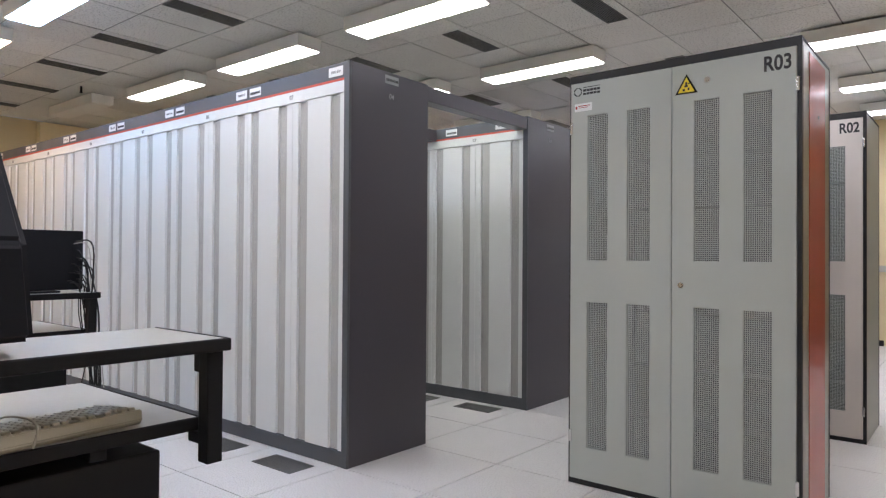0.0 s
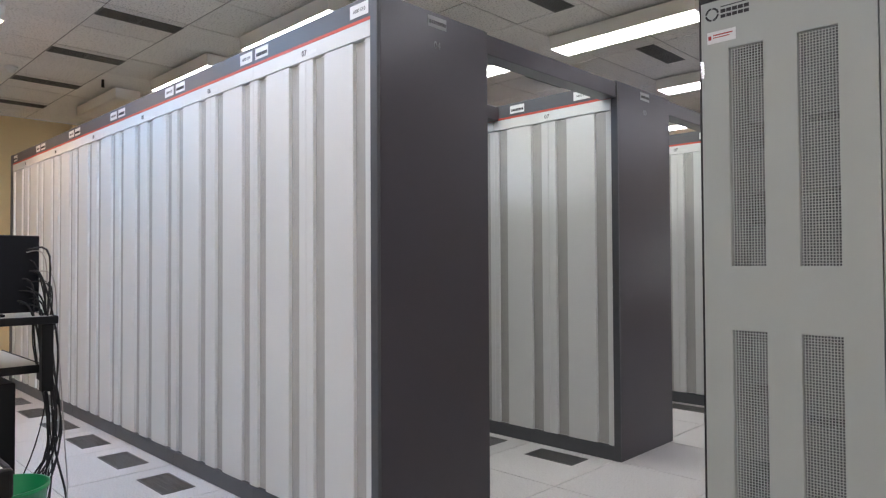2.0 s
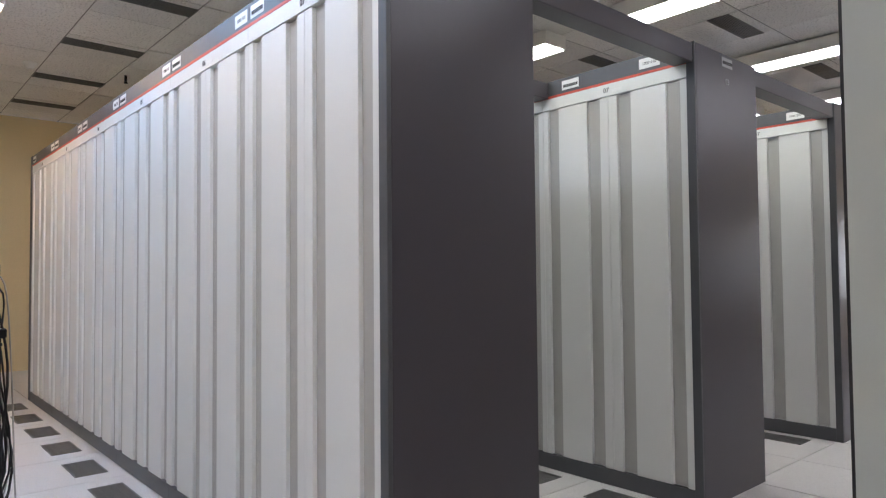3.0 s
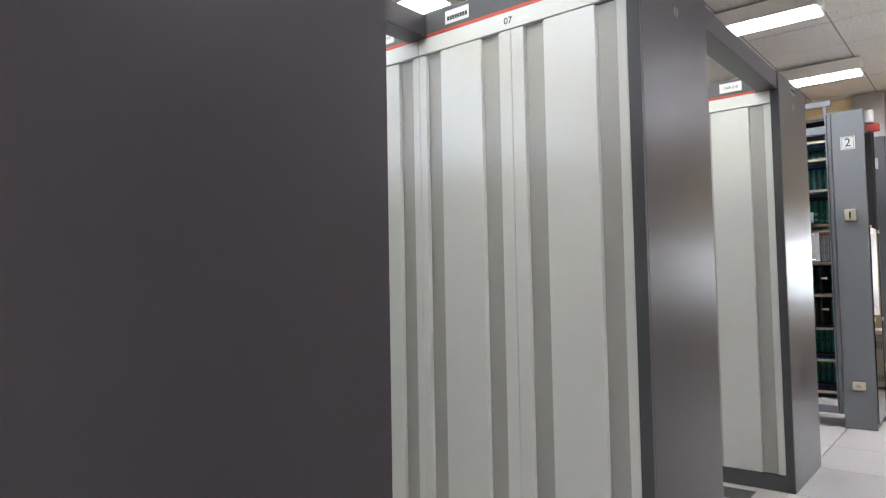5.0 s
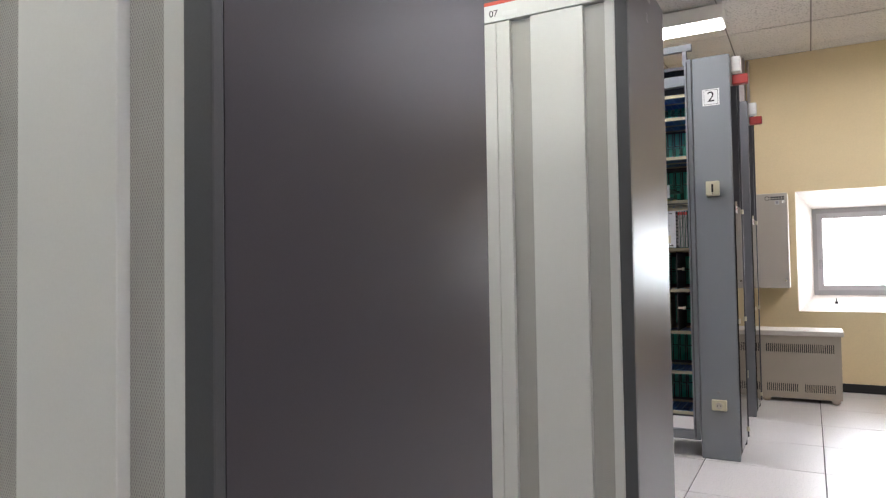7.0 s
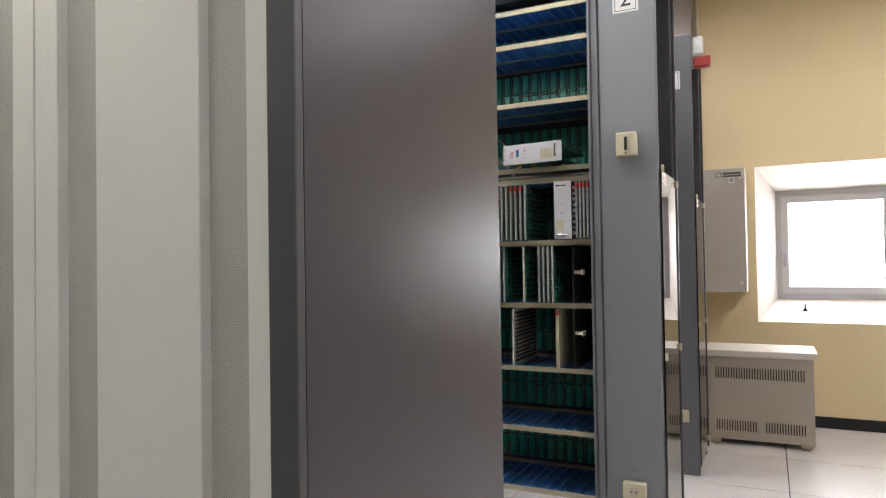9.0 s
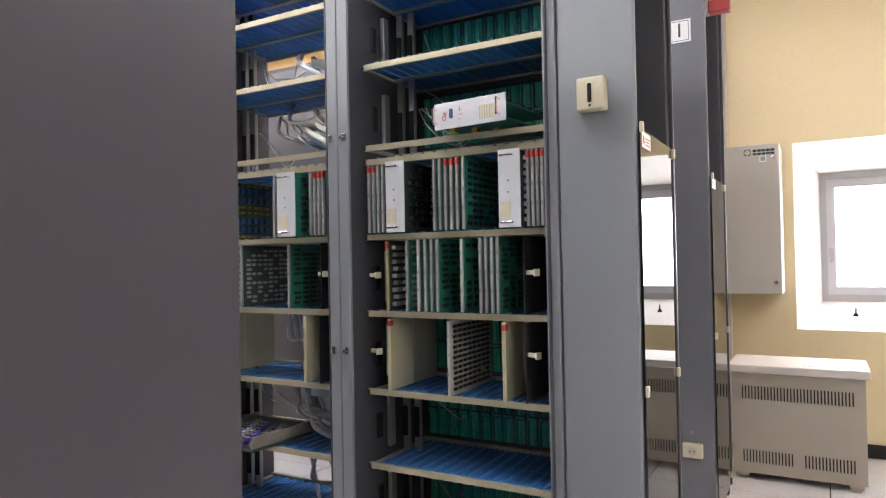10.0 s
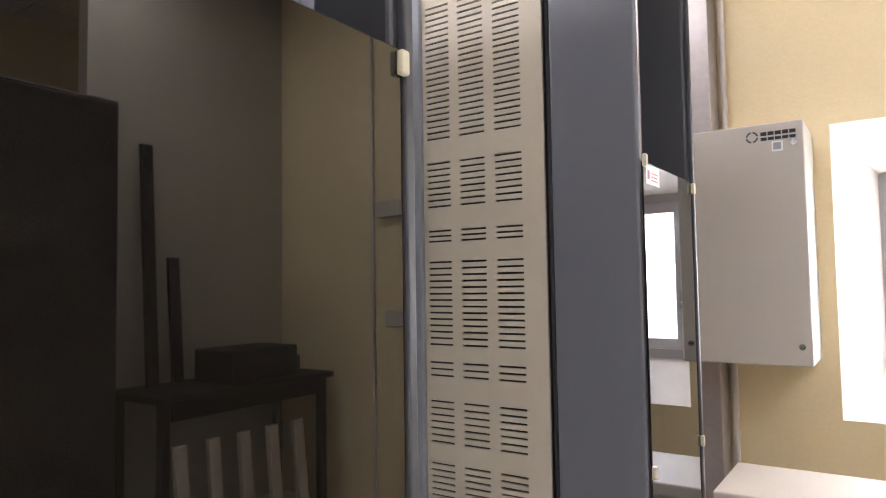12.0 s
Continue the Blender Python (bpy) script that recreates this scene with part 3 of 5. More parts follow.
def power_cabinet(x, y, number, side, full, paint, tone):
    """Origin at the left front corner, 1.07 wide, 2.05 high."""
    c = thing("power_cabinet", x, y, 0, "%s two-door power cabinet %s with perforated vents" % (tone, number), "cabinet", "power cabinets")
    W, H, D = 1.07, 2.055, 0.63
    part("back", boxed(0.0, W, D - 0.02, D, 0.0, H), RACK_DARK, c)
    part("left_side", boxed(0.0, 0.012, 0.022, D - 0.02, 0.0, H), BLACK, c)
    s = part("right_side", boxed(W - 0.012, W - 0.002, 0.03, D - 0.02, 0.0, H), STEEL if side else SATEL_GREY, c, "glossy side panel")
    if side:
        # stripe stands in for a red object mirrored in the side panel
        part("reflection_stripe", boxed(W - 0.002, W + 0.001, 0.15, 0.50, 0.02, H - 0.02, 0.001), ORANGE_REFLECTION, s, "orange-red reflection painted on the glossy side panel")
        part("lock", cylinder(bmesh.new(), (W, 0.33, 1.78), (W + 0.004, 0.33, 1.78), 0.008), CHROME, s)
    part("roof", boxed(0.0, W, 0.022, D, H, H + 0.015, 0.003), BLACK, c)
    part("floor_pan", boxed(0.012, W - 0.012, 0.03, D - 0.02, 0.0, 0.03), BLACK, c)
    rows = [(0.0, W, 0.004, 0.022, H - 0.022, H + 0.015), (0.0, W, 0.004, 0.022, 0, 0.025), (0.0, 0.008, 0.004, 0.022, 0.025, H - 0.022), (W - 0.018, W, 0.004, 0.03, 0.025, H - 0.022)]
    part("front_frame", boxes(rows), BLACK, c, "black front frame")
    gear = [(0.06, W - 0.06, 0.30, 0.45, z, z + 0.16) for z in (0.15, 0.42, 0.70, 1.12, 1.40, 1.66)]
    for row in gear:
        part("inner_unit", boxes([row]), RACK_DARK, c)
    for xx in (0.05, 0.26, 0.505, 0.77, 0.985):
        part("inner_rail", boxes([(xx, xx + 0.03, 0.12, 0.15, 0.05, 1.98)]), RACK_DARK, c)
    lo, hi = (0.19, 0.92), (1.13, 1.86)
    for k, (dx0, dx1, vents) in enumerate(((0.009, 0.527, ((0.10, 0.21), (0.31, 0.425))), (0.531, 1.05, ((0.63, 0.742), (0.842, 0.957))))):
        holes = [(a, b, z0, z1) for a, b in vents for z0, z1 in (lo, hi)]
        d = part("door", holed_sheet(dx0, dx1, 0.0, 0.02, 0.028, H - 0.026, holes), paint, c)
        for a, b, z0, z1 in holes:
            tagged(part("grille", perforation(a, b, z0, z1, 0.003), GRILLE, d), kind="stuff")
        hx = dx0 if k == 0 else dx1
        for hz in (0.20, 1.87) if k else (0.24, 1.80):
            part("hinge", boxed(hx - 0.004 + 0.002, hx + 0.012, -0.008, 0.0, hz - 0.03, hz + 0.03, 0.002), CHROME, d, "steel hinge")
        if k == 1:
            for lx, lz in ((0.572, 1.02), (0.69, 1.945)):
                bm = cylinder(bmesh.new(), (lx, -0.004, lz), (lx, 0.0, lz), 0.013, seg=18)
                cylinder(bm, (lx, -0.007, lz), (lx, -0.004, lz), 0.008, seg=12)
                part("lock", bm, CHROME, d)
            t = part("number", moved(letters(number, 0.088, bold=0.0022), Matrix.Diagonal((0.80, 1, 1, 1))), INK, d, "black number " + number)
            t.location = (0.978, -0.001, 1.968)
            bm = bmesh.new()
            tri = [bm.verts.new(v) for v in ((0.545, -0.0015, 1.895), (0.648, -0.0015, 1.895), (0.5965, -0.0015, 1.985))]
            bm.faces.new(tri)
            bmesh.ops.solidify(bm, geom=bm.faces[:], thickness=0.001)
            w = part("warning_sign", bm, INK, d, "black and yellow electrical warning triangle")
            bm = bmesh.new()
            bm.faces.new([bm.verts.new(v) for v in ((0.558, -0.003, 1.902), (0.635, -0.003, 1.902), (0.5965, -0.003, 1.970))])
            part("yellow_field", bm, WARN, w)
            rows = [(0.588, 0.604, -0.0042, -0.0036, 1.925, 1.934), (0.592, 0.600, -0.0042, -0.0036, 1.934, 1.948), (0.580, 0.590, -0.0042, -0.0036, 1.908, 1.918), (0.603, 0.611, -0.0042, -0.0036, 1.910, 1.922), (0.603, 0.612, -0.0042, -0.0036, 1.938, 1.943)]
            part("symbol", boxes(rows), INK, w)
        elif full:
            bm = bmesh.new()
            for i in range(24):
                if i % 6 == 0:
                    continue
                a = 2 * math.pi * i / 24
                box(bm, 0.047 + 0.02 * math.cos(a) - 0.003, 0.047 + 0.02 * math.cos(a) + 0.003, -0.0012, 0, 1.985 + 0.02 * math.sin(a) - 0.003, 1.985 + 0.02 * math.sin(a) + 0.003)
            for i in range(5):
                x = 0.076 + 0.019 * i
                box(bm, x, x + 0.016, -0.0012, 0, 1.966, 1.977)
                box(bm, x, x + 0.016, -0.0012, 0, 1.983, 1.995)
            box(bm, 0.076, 0.168, -0.0012, 0, 2.003, 2.006)
            part("maker_mark", bm, INK, d, "dark maker's mark")
            st = part("sticker", boxed(0.03, 0.125, -0.0012, 0, 1.885, 1.925), SIGN_WHITE, d)
            part("print", boxes([(0.034, 0.044, -0.002, -0.0013, 1.898, 1.912), (0.05, 0.115, -0.002, -0.0013, 1.91, 1.914), (0.05, 0.105, -0.002, -0.0013, 1.902, 1.905)]), RED, st)
    return c


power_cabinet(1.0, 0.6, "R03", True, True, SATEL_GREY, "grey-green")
power_cabinet(1.01, 2.4, "R02", False, False, SATEL_WARM_LIT, "warm-lit")


# ---- open switching racks ----
SHELVES = (0.245, 0.48, 0.715, 0.962, 1.205, 1.445, 1.49, 1.75, 1.985, 2.12)
RACK_Y, DEEP = 5.40, 0.44


def shelf_mesh():
    """Card shelf 0.63 wide: zinc front and back rails and cross strip."""
    return mesh_of(boxes([(0, 0.63, 0, 0.012, -0.009, 0.009), (0, 0.63, 0.33, 0.345, -0.011, 0.011), (0, 0.012, 0.012, 0.33, -0.008, 0.004), (0.618, 0.63, 0.012, 0.33, -0.008, 0.004), (0.0, 0.63, 0.16, 0.18, -0.009, -0.001)]), SHELF_EDGE)


def guide_mesh(k):
    """k 0: blue trays side by side; k 1: the pale ridges that part them."""
    rows = []
    for i in range(15):
        x = 0.016 + i * 0.0405
        if k == 0:
            rows.append((x, x + 0.0345, 0.013, 0.33, -0.004, -0.001))
            rows.append((x + 0.015, x + 0.0195, 0.013, 0.33, -0.001, 0.002))
        else:
            rows.append((x + 0.0348, x + 0.0388, 0.013, 0.33, -0.006, 0.005))
            rows.append((x + 0.031, x + 0.0395, 0.004, 0.0125, 0.011, 0.014))
    return mesh_of(boxes(rows), BLUE_RIDGE if k else BLUE)


def backplane_mesh():
    bm_rows = [(0, 0.60, 0.0, 0.004, 0, 0.2)]
    return mesh_of(boxes(bm_rows), PCB_DARK)


def connector_mesh():
    rows = []
    rnd = random.Random(4)
    for i in range(14):
        x = 0.012 + i * 0.0425
        for z in (0.012, 0.108):
            rows.append((x, x + 0.023, -0.016, 0, z, z + 0.078))
            rows.append((x + 0.004, x + 0.019, -0.026, -0.016, z + 0.004, z + 0.024))
            rows.append((x + 0.008, x + 0.015, -0.022, -0.016, z + 0.024, z + 0.066))
        rows.append((x + 0.029, x + 0.032, -0.008, 0, 0.01, 0.19))
        rows.append((x - 0.004, x + 0.024, -0.018, -0.0142, 0.094 + rnd.uniform(-0.003, 0.003), 0.102))
    return mesh_of(boxes(rows), BACK_GREEN)


def rack_bay(x_left, backs, wires):
    """Open bay; x_left: left end of its shelves."""
    b = thing("rack_bay", x_left, RACK_Y + 0.065, 0, "open grey steel rack bay with zinc card shelves and blue guides", "equipment rack", "open rack bays")
    part("side_wall", boxes([(-0.012, -0.008, -0.055, 0.36, 0.12, 2.30)]), RACK_DARK, b, "dark inner side wall")
    part("side_wall", boxes([(0.640, 0.644, -0.055, 0.36, 0.12, 2.30)]), RACK_DARK, b)
    part("base_rail", boxed(-0.012, 0.644, -0.03, 0.02, 0.10, 0.15, 0.003), RACK_GREY, b)
    part("top_rail", boxed(-0.012, 0.644, -0.03, 0.02, 2.17, 2.23, 0.003), RACK_GREY, b)
    part("top_plate", boxed(-0.012, 0.644, 0.02, 0.36, 2.28, 2.30), RACK_DARK, b)
    for rx in (0.006, 0.052, 0.60):
        rows = [(rx, rx + 0.022, 0.20, 0.215, 0.15, 2.28)]
        rail = part("rail", boxes(rows), STEEL, b, "slotted steel rail")
        rows = [(rx + 0.003, rx + 0.019, 0.192, 0.1995, z + 0.05, z + 0.15) for z in SHELVES if z not in (1.445,)]
        for row in rows:
            part("slot_cover", boxes([row]), MATT_BLACK, rail)
    for i, z in enumerate(SHELVES):
        s = part("shelf", once("shelf", shelf_mesh), None, b)
        s.location = (0.005, 0, z)
        if i != 6:
            tagged(part("card_guide_tray", once("guides0", lambda: guide_mesh(0)), None, s, "blue plastic card guides"), kind="stuff")
            tagged(part("card_guide_ridge", once("guides1", lambda: guide_mesh(1)), None, s, "pale blue ridges"), kind="stuff")
        for hx in (0.004, 0.626):
            part("screw", once("screw%.3f" % hx, lambda: mesh_of(boxed(hx - 0.007, hx + 0.007, -0.006, 0.0, -0.008, 0.008, 0.002), CHROME)), None, s)
    for z in backs:
        p = part("backplane", once("backplane", backplane_mesh), None, b, "dark green backplane")
        p.location = (0.03, 0.335, z)
        part("connector_field", once("connectors", connector_mesh), None, p, "green edge connectors")
    if backs:
        part("back_plate", boxed(-0.008, 0.640, 0.352, 0.358, 0.15, 2.28), RACK_DARK, b, "dark back plate")
    for z in SHELVES[:-1]:
        if z != 1.445:
            part("wall_connector", boxed(-0.007, 0.002, 0.06, 0.085, z + 0.07, z + 0.15, 0.002), MATT_BLACK, b)
            part("wall_bracket", boxed(-0.007, 0.008, 0.12, 0.15, z + 0.03, z + 0.20, 0.002), STEEL, b)
    rnd = random.Random(wires)
    for i in range(10):
        z = rnd.choice((0.35, 0.6, 0.62, 1.55, 1.6, 1.8, 1.85))
        x = rnd.uniform(0.03, 0.12)
        pts = [(x, 0.22, z + 0.1), (x + 0.05, 0.20, z + rnd.uniform(0, 0.08)), (x + 0.12, 0.24, z - rnd.uniform(0, 0.05)), (x + rnd.uniform(0.1, 0.2), 0.30, z + rnd.uniform(-0.1, 0.02))]
        part("wire", tube(pts, 0.0016, 5), CABLE_WHITE if i % 2 else CABLE_GREY, b)
    return b


def rack_post(x, wide=0.082):
    p = thing("rack_post", x, RACK_Y, 0, "grey painted double steel rack post with small latches", "rack post", "posts of the open rack")
    h = wide / 2
    part("strip", boxed(-h, -0.0015, 0.0, 0.05, 0.10, 2.32, 0.003), RACK_GREY, p)
    part("strip", boxed(0.0015, h, 0.0, 0.05, 0.10, 2.32, 0.003), RACK_GREY, p)
    part("foot", boxed(-h * 0.7, h * 0.7, 0.005, 0.20, 0.0, 0.10, 0.003), BLACK, p)
    for z in (0.85, 1.52):
        for s in (-1, 1):
            bm = boxed(s * 0.026 - 0.008, s * 0.026 + 0.008, -0.007, 0, z - 0.012, z + 0.012, 0.002)
            cylinder(bm, (s * 0.02, -0.012, z), (s * 0.02, -0.006, z), 0.005, seg=10)
            part("latch", bm, CHROME, p)
    return p


def rack_end(y, sign, strip):
    """End of an open rack: grey front panel with a sign, smoked glass and dark recess on the side facing +x."""
    e = thing("rack_end", 0.0, y, 0, "grey rack end with sign %s and smoked glass side" % sign, "rack end", "rack ends")
    # the rear end, sign 1, takes the shaded copy of the grey
    part("front_panel", boxed(-0.056, 0.150, 0.0, 0.022, 0.0, 2.32, 0.008, 4), RACK_GREY if sign == "2" else RACK_GREY_SHADED, e)
    if strip:
        part("edge_strip", boxed(-0.097, -0.059, -0.004, 0.03, 0.10, 2.32, 0.004), RACK_GREY, e)
    part("back_plate", boxed(-0.046, -0.040, 0.022, 0.44, 0.0, 2.30), RACK_DARK, e, "dark recess plate")
    part("rear_post", boxed(0.03, 0.150, 0.405, 0.44, 0.0, 2.30, 0.006), RACK_DARK, e)
    part("top_cap", boxed(-0.046, 0.148, 0.022, 0.44, 2.30, 2.318), RACK_GREY, e)
    part("base", boxed(-0.046, 0.14, 0.022, 0.405, 0.0, 0.06), RACK_DARK, e)
    for z in (1.625, 1.795, 1.97, 2.14):
        part("pin", cylinder(bmesh.new(), (0.05, 0.022, z), (0.05, 0.24, z), 0.004, seg=10), STEEL, e)
    g = part("glass", boxed(0.1535, 0.1585, 0.004, 0.415, 0.055, 1.455, 0.0015), SMOKED, e, "smoked brown glass panel")
    part("glass_rail", boxed(0.151, 0.163, 0.416, 0.432, 0.05, 2.30, 0.003), RACK_DARK, e, "thin vertical rail")
    for z, yy in ((1.438, 0.412), (0.775, 0.418), (0.79, 0.004), (1.455, 0.004), (0.10, 0.412)):
        bm = boxed(0.158, 0.168, yy - 0.007, yy + 0.007, z - 0.014, z + 0.014, 0.003)
        part("clip", bm, CREAM, g, "cream plastic clip")
    st = part("sticker", boxed(0.1586, 0.1594, 0.022, 0.118, 1.408, 1.448), SIGN_WHITE, g)
    part("print", boxes([(0.1595, 0.1599, 0.03, 0.045, 1.418, 1.438), (0.1595, 0.1599, 0.055, 0.11, 1.432, 1.435), (0.1595, 0.1599, 0.055, 0.10, 1.424, 1.427), (0.1595, 0.1599, 0.055, 0.108, 1.416, 1.419)]), RED, st)
    s = part("sign", boxed(0.0, 0.092, -0.0015, 0, 2.032, 2.128), SIGN_WHITE, e, "white paper sign with number " + sign)
    t = part("number", letters(sign, 0.085), INK, s)
    t.location = (0.046, -0.002, 2.08)
    part("sign_border", boxes([(0.008, 0.084, -0.0022, -0.0014, 2.038, 2.040), (0.008, 0.084, -0.0022, -0.0014, 2.120, 2.122), (0.008, 0.010, -0.0022, -0.0014, 2.04, 2.12), (0.082, 0.084, -0.0022, -0.0014, 2.04, 2.12)]), INK, s)
    return e


def wall_switch(x, y, z):
    s = thing("light_switch", x, y, z, "cream plastic surface-mounted rotary switch on the rack end", "switch")
    part("housing", boxed(-0.036, 0.036, -0.042, 0, -0.042, 0.042, 0.006, 3), CREAM, s)
    part("lever", boxed(-0.005, 0.005, -0.048, -0.042, -0.024, 0.024, 0.002), MATT_BLACK, s)
    part("screw", cylinder(bmesh.new(), (0, -0.044, -0.032), (0, -0.0415, -0.032), 0.003, seg=10), CHROME, s)


def socket(x, y, z):
    s = thing("power_socket", x, y, z, "cream plastic surface-mounted power socket on the rack end", "socket")
    part("housing", boxed(-0.040, 0.040, -0.03, 0, -0.030, 0.030, 0.005, 3), CREAM, s)
    bm = cylinder(bmesh.new(), (0, -0.034, 0), (0, -0.03, 0), 0.022, seg=22)
    part("rim", bm, CREAM, s)
    bm = cylinder(bmesh.new(), (0, -0.0346, 0), (0, -0.034, 0), 0.018, seg=22)
    part("well", bm, BOX_GREY, s)
    bm = cylinder(bmesh.new(), (-0.008, -0.0352, 0), (-0.008, -0.0345, 0), 0.003, seg=8)
    cylinder(bm, (0.008, -0.0352, 0), (0.008, -0.0345, 0), 0.003, seg=8)
    part("holes", bm, MATT_BLACK, s)
    part("cord_button", cylinder(bmesh.new(), (-0.005, -0.006, 0.07), (-0.005, 0, 0.07), 0.008), INK_GREY, s)


rack_end(5.43, "2", True)
rack_end(6.69, "1", False)
wall_switch(0.045, 5.43, 1.548)
socket(0.047, 5.43, 0.313)
socket(0.062, 6.69, 0.31)
for px in (-0.775, -1.52, -2.265, -3.01):
    rack_post(px)
ALL_BACKS = tuple(z + 0.02 for z in (0.245, 0.48, 0.715, 0.962, 1.205, 1.50, 1.75))
BAYS = (-0.725, -1.47, -2.215, -2.96)
rack_bay(BAYS[0], ALL_BACKS + (1.985,), 1)
rack_bay(BAYS[1], (), 2)
rack_bay(BAYS[2], (0.982, 1.225), 3)
rack_bay(BAYS[3], ALL_BACKS, 4)
solo("rack_row_end", boxed(-3.05, -2.975, 5.40, 5.85, 0, 2.32, 0.004), RACK_GREY, "grey steel end plate of the open rack", "rack end")


# ---- second rack with louvred doors ----
def louvred_panel(x0, x1, label):
    d = thing("louvred_door", x0, 6.70, 0, label, "cabinet door", "louvred doors of the rear rack")
    w = x1 - x0
    groups = ((1.98, 2.20), (1.57, 1.94), (1.39, 1.52), (1.30, 1.34), (1.03, 1.26), (0.95, 1.0), (0.78, 0.90), (0.50, 0.74), (0.2, 0.45))
    holes = []
    for z0, z1 in groups:
        n = max(3, round((z1 - z0) / 0.0162))
        for i in range(n):
            z = z0 + (z1 - z0) * (i + 0.5) / n
            for k in range(3):
                cx = w * (0.03 + 0.295 * k)
                holes.append((cx, cx + w * 0.21, z - 0.0025, z + 0.0025))
    part("sheet", holed_sheet(0, w, 0, 0.006, 0.06, 2.28, holes), BEIGE, d)
    # black sheet paints the shade seen through the slots
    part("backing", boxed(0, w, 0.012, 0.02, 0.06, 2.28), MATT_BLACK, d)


louvred_panel(-0.43, -0.078, "beige enamelled rack door with rows of louvre slots")
louvred_panel(-1.30, -0.95, "beige enamelled rack door with rows of louvre slots")
cr = thing("closed_rack", -1.5, 6.725, 0, "dark grey closed rack behind the open rack", "equipment rack")
part("body", boxed(-1.5, 1.448, 0.02, 0.405, 0.0, 2.30, 0.004), RACK_DARK, cr)
for k in range(5):
    part("front_panel", boxed(-1.49 + 0.585 * k, -0.915 + 0.585 * k, 0.006, 0.0195, 0.03, 2.27, 0.003), RACK_GREY_SHADED, cr)
for px in (-0.447, -0.93, -1.32):
    solo("rack_trim", boxed(px - 0.016, px + 0.016, 6.685, 6.722, 0.0, 2.30, 0.004), RACK_GREY, "light grey steel trim on the rack front", "rack trim", "trims of the rear rack")


# ---- ceiling lamps ----
def ceiling_lamp(x0, y, tone, lit=True):
    c = thing("ceiling_lamp", x0 + 0.59, y, HIGH, ("lit" if lit else "unlit") + " white surface-mounted fluorescent ceiling lamp", "ceiling lamp", "ceiling lamps")
    def housing():
        bm = bmesh.new()
        a = [bm.verts.new(v) for v in ((-0.605, -0.126, -0.014), (0.605, -0.126, -0.014), (0.605, 0.126, -0.014), (-0.605, 0.126, -0.014))]
        b = [bm.verts.new(v) for v in ((-0.603, -0.122, -0.118), (0.603, -0.122, -0.118), (0.603, 0.122, -0.118), (-0.603, 0.122, -0.118))]
        bm.faces.new(a)
        bm.faces.new(reversed(b))
        for i in range(4):
            bm.faces.new((a[i], b[i], b[(i + 1) % 4], a[(i + 1) % 4]))
        bmesh.ops.recalc_face_normals(bm, faces=bm.faces[:])
        return mesh_of(bm, LAMP_BODY)
    part("housing", once("lamp_housing", housing), None, c)
    # its dark colour paints the shadow line between housing and ceiling
    part("spacer", once("lamp_spacer", lambda: mesh_of(boxed(-0.56, 0.56, -0.085, 0.085, -0.0135, -0.001), VENT_GREY)), None, c, "mounting strip coloured dark as the shadow of the gap")
    part("diffuser", once("diffuser_" + (tone if lit else "off"), lambda: mesh_of(boxed(-0.588, 0.588, -0.112, 0.112, -0.126, -0.1185, 0.002), LAMPS[tone] if lit else LAMP_BODY)), None, c, "glowing diffuser" if lit else "dark diffuser")


for lx, ly, tone in ((-1.17, 1.15, "olive"), (-2.94, 1.15, "olive"), (-4.72, 1.15, "olive"),
                     (-1.17, 2.93, "olive"), (-2.94, 2.93, "olive"), (-4.72, 2.93, "warm"),
                     (-1.17, 4.77, "neutral"), (-2.94, 4.77, "neutral"), (-4.72, 4.77, "warm"),
                     (-1.17, 6.56, "neutral"), (-2.94, 6.56, "neutral"),
                     (-1.17, -0.6, "neutral"), (-2.94, -0.6, "cool"), (-4.72, -0.6, "warm"),
                     # unseen pair, added behind the viewpoint to light the cabinet fronts
                     (-1.17, -2.4, "neutral"), (-2.94, -2.4, "neutral"),
                     # the two at negative y are unseen lamps added as fill light
                     (1.50, 3.68, "neutral"), (1.50, 5.45, "neutral"), (1.50, 6.90, "neutral"), (0.98, 1.52, "neutral"), (1.50, -1.25, "neutral"), (1.50, -2.6, "neutral"), (-3.5, 7.3, "warm")):
    ceiling_lamp(lx, ly, tone)
ceiling_lamp(-6.45, 1.0, "neutral", lit=False)


def ceiling_vent(x, y):
    v = thing("ceiling_vent", x, y, HIGH, "dark grey slotted air vent let into the ceiling", "vent", "ceiling vents")
    part("frame", once("vent_frame", lambda: mesh_of(boxes([(-0.085, 0.085, -0.30, -0.29, -0.006, -0.001), (-0.085, 0.085, 0.29, 0.30, -0.006, -0.001), (-0.085, -0.075, -0.29, 0.29, -0.006, -0.001), (0.075, 0.085, -0.29, 0.29, -0.006, -0.001), (-0.075, 0.075, -0.006, 0.006, -0.006, -0.001)]), VENT_GREY)), None, v)
    # darkness between the slats, put in as a thin black sheet
    part("backing", once("vent_back", lambda: mesh_of(boxes([(-0.075, 0.075, -0.29, 0.29, -0.0025, -0.001)]), MATT_BLACK)), None, v)
    tagged(part("slat_grid", once("vent_slats", lambda: mesh_of(boxes([(-0.07 + 0.016 * i, -0.062 + 0.016 * i, -0.288, 0.288, -0.006, -0.003) for i in range(9)]), VENT_GREY)), None, v), kind="stuff")


for j, vy in enumerate((-1.5, 0.33, 2.13, 3.93, 5.73)):
    for i in range(-5, 2):
        vx = (-0.79 if vy < 1 else 0.42) + 1.2 * i
        if X0 + 0.2 < vx < 2.2:
            ceiling_vent(vx, vy)


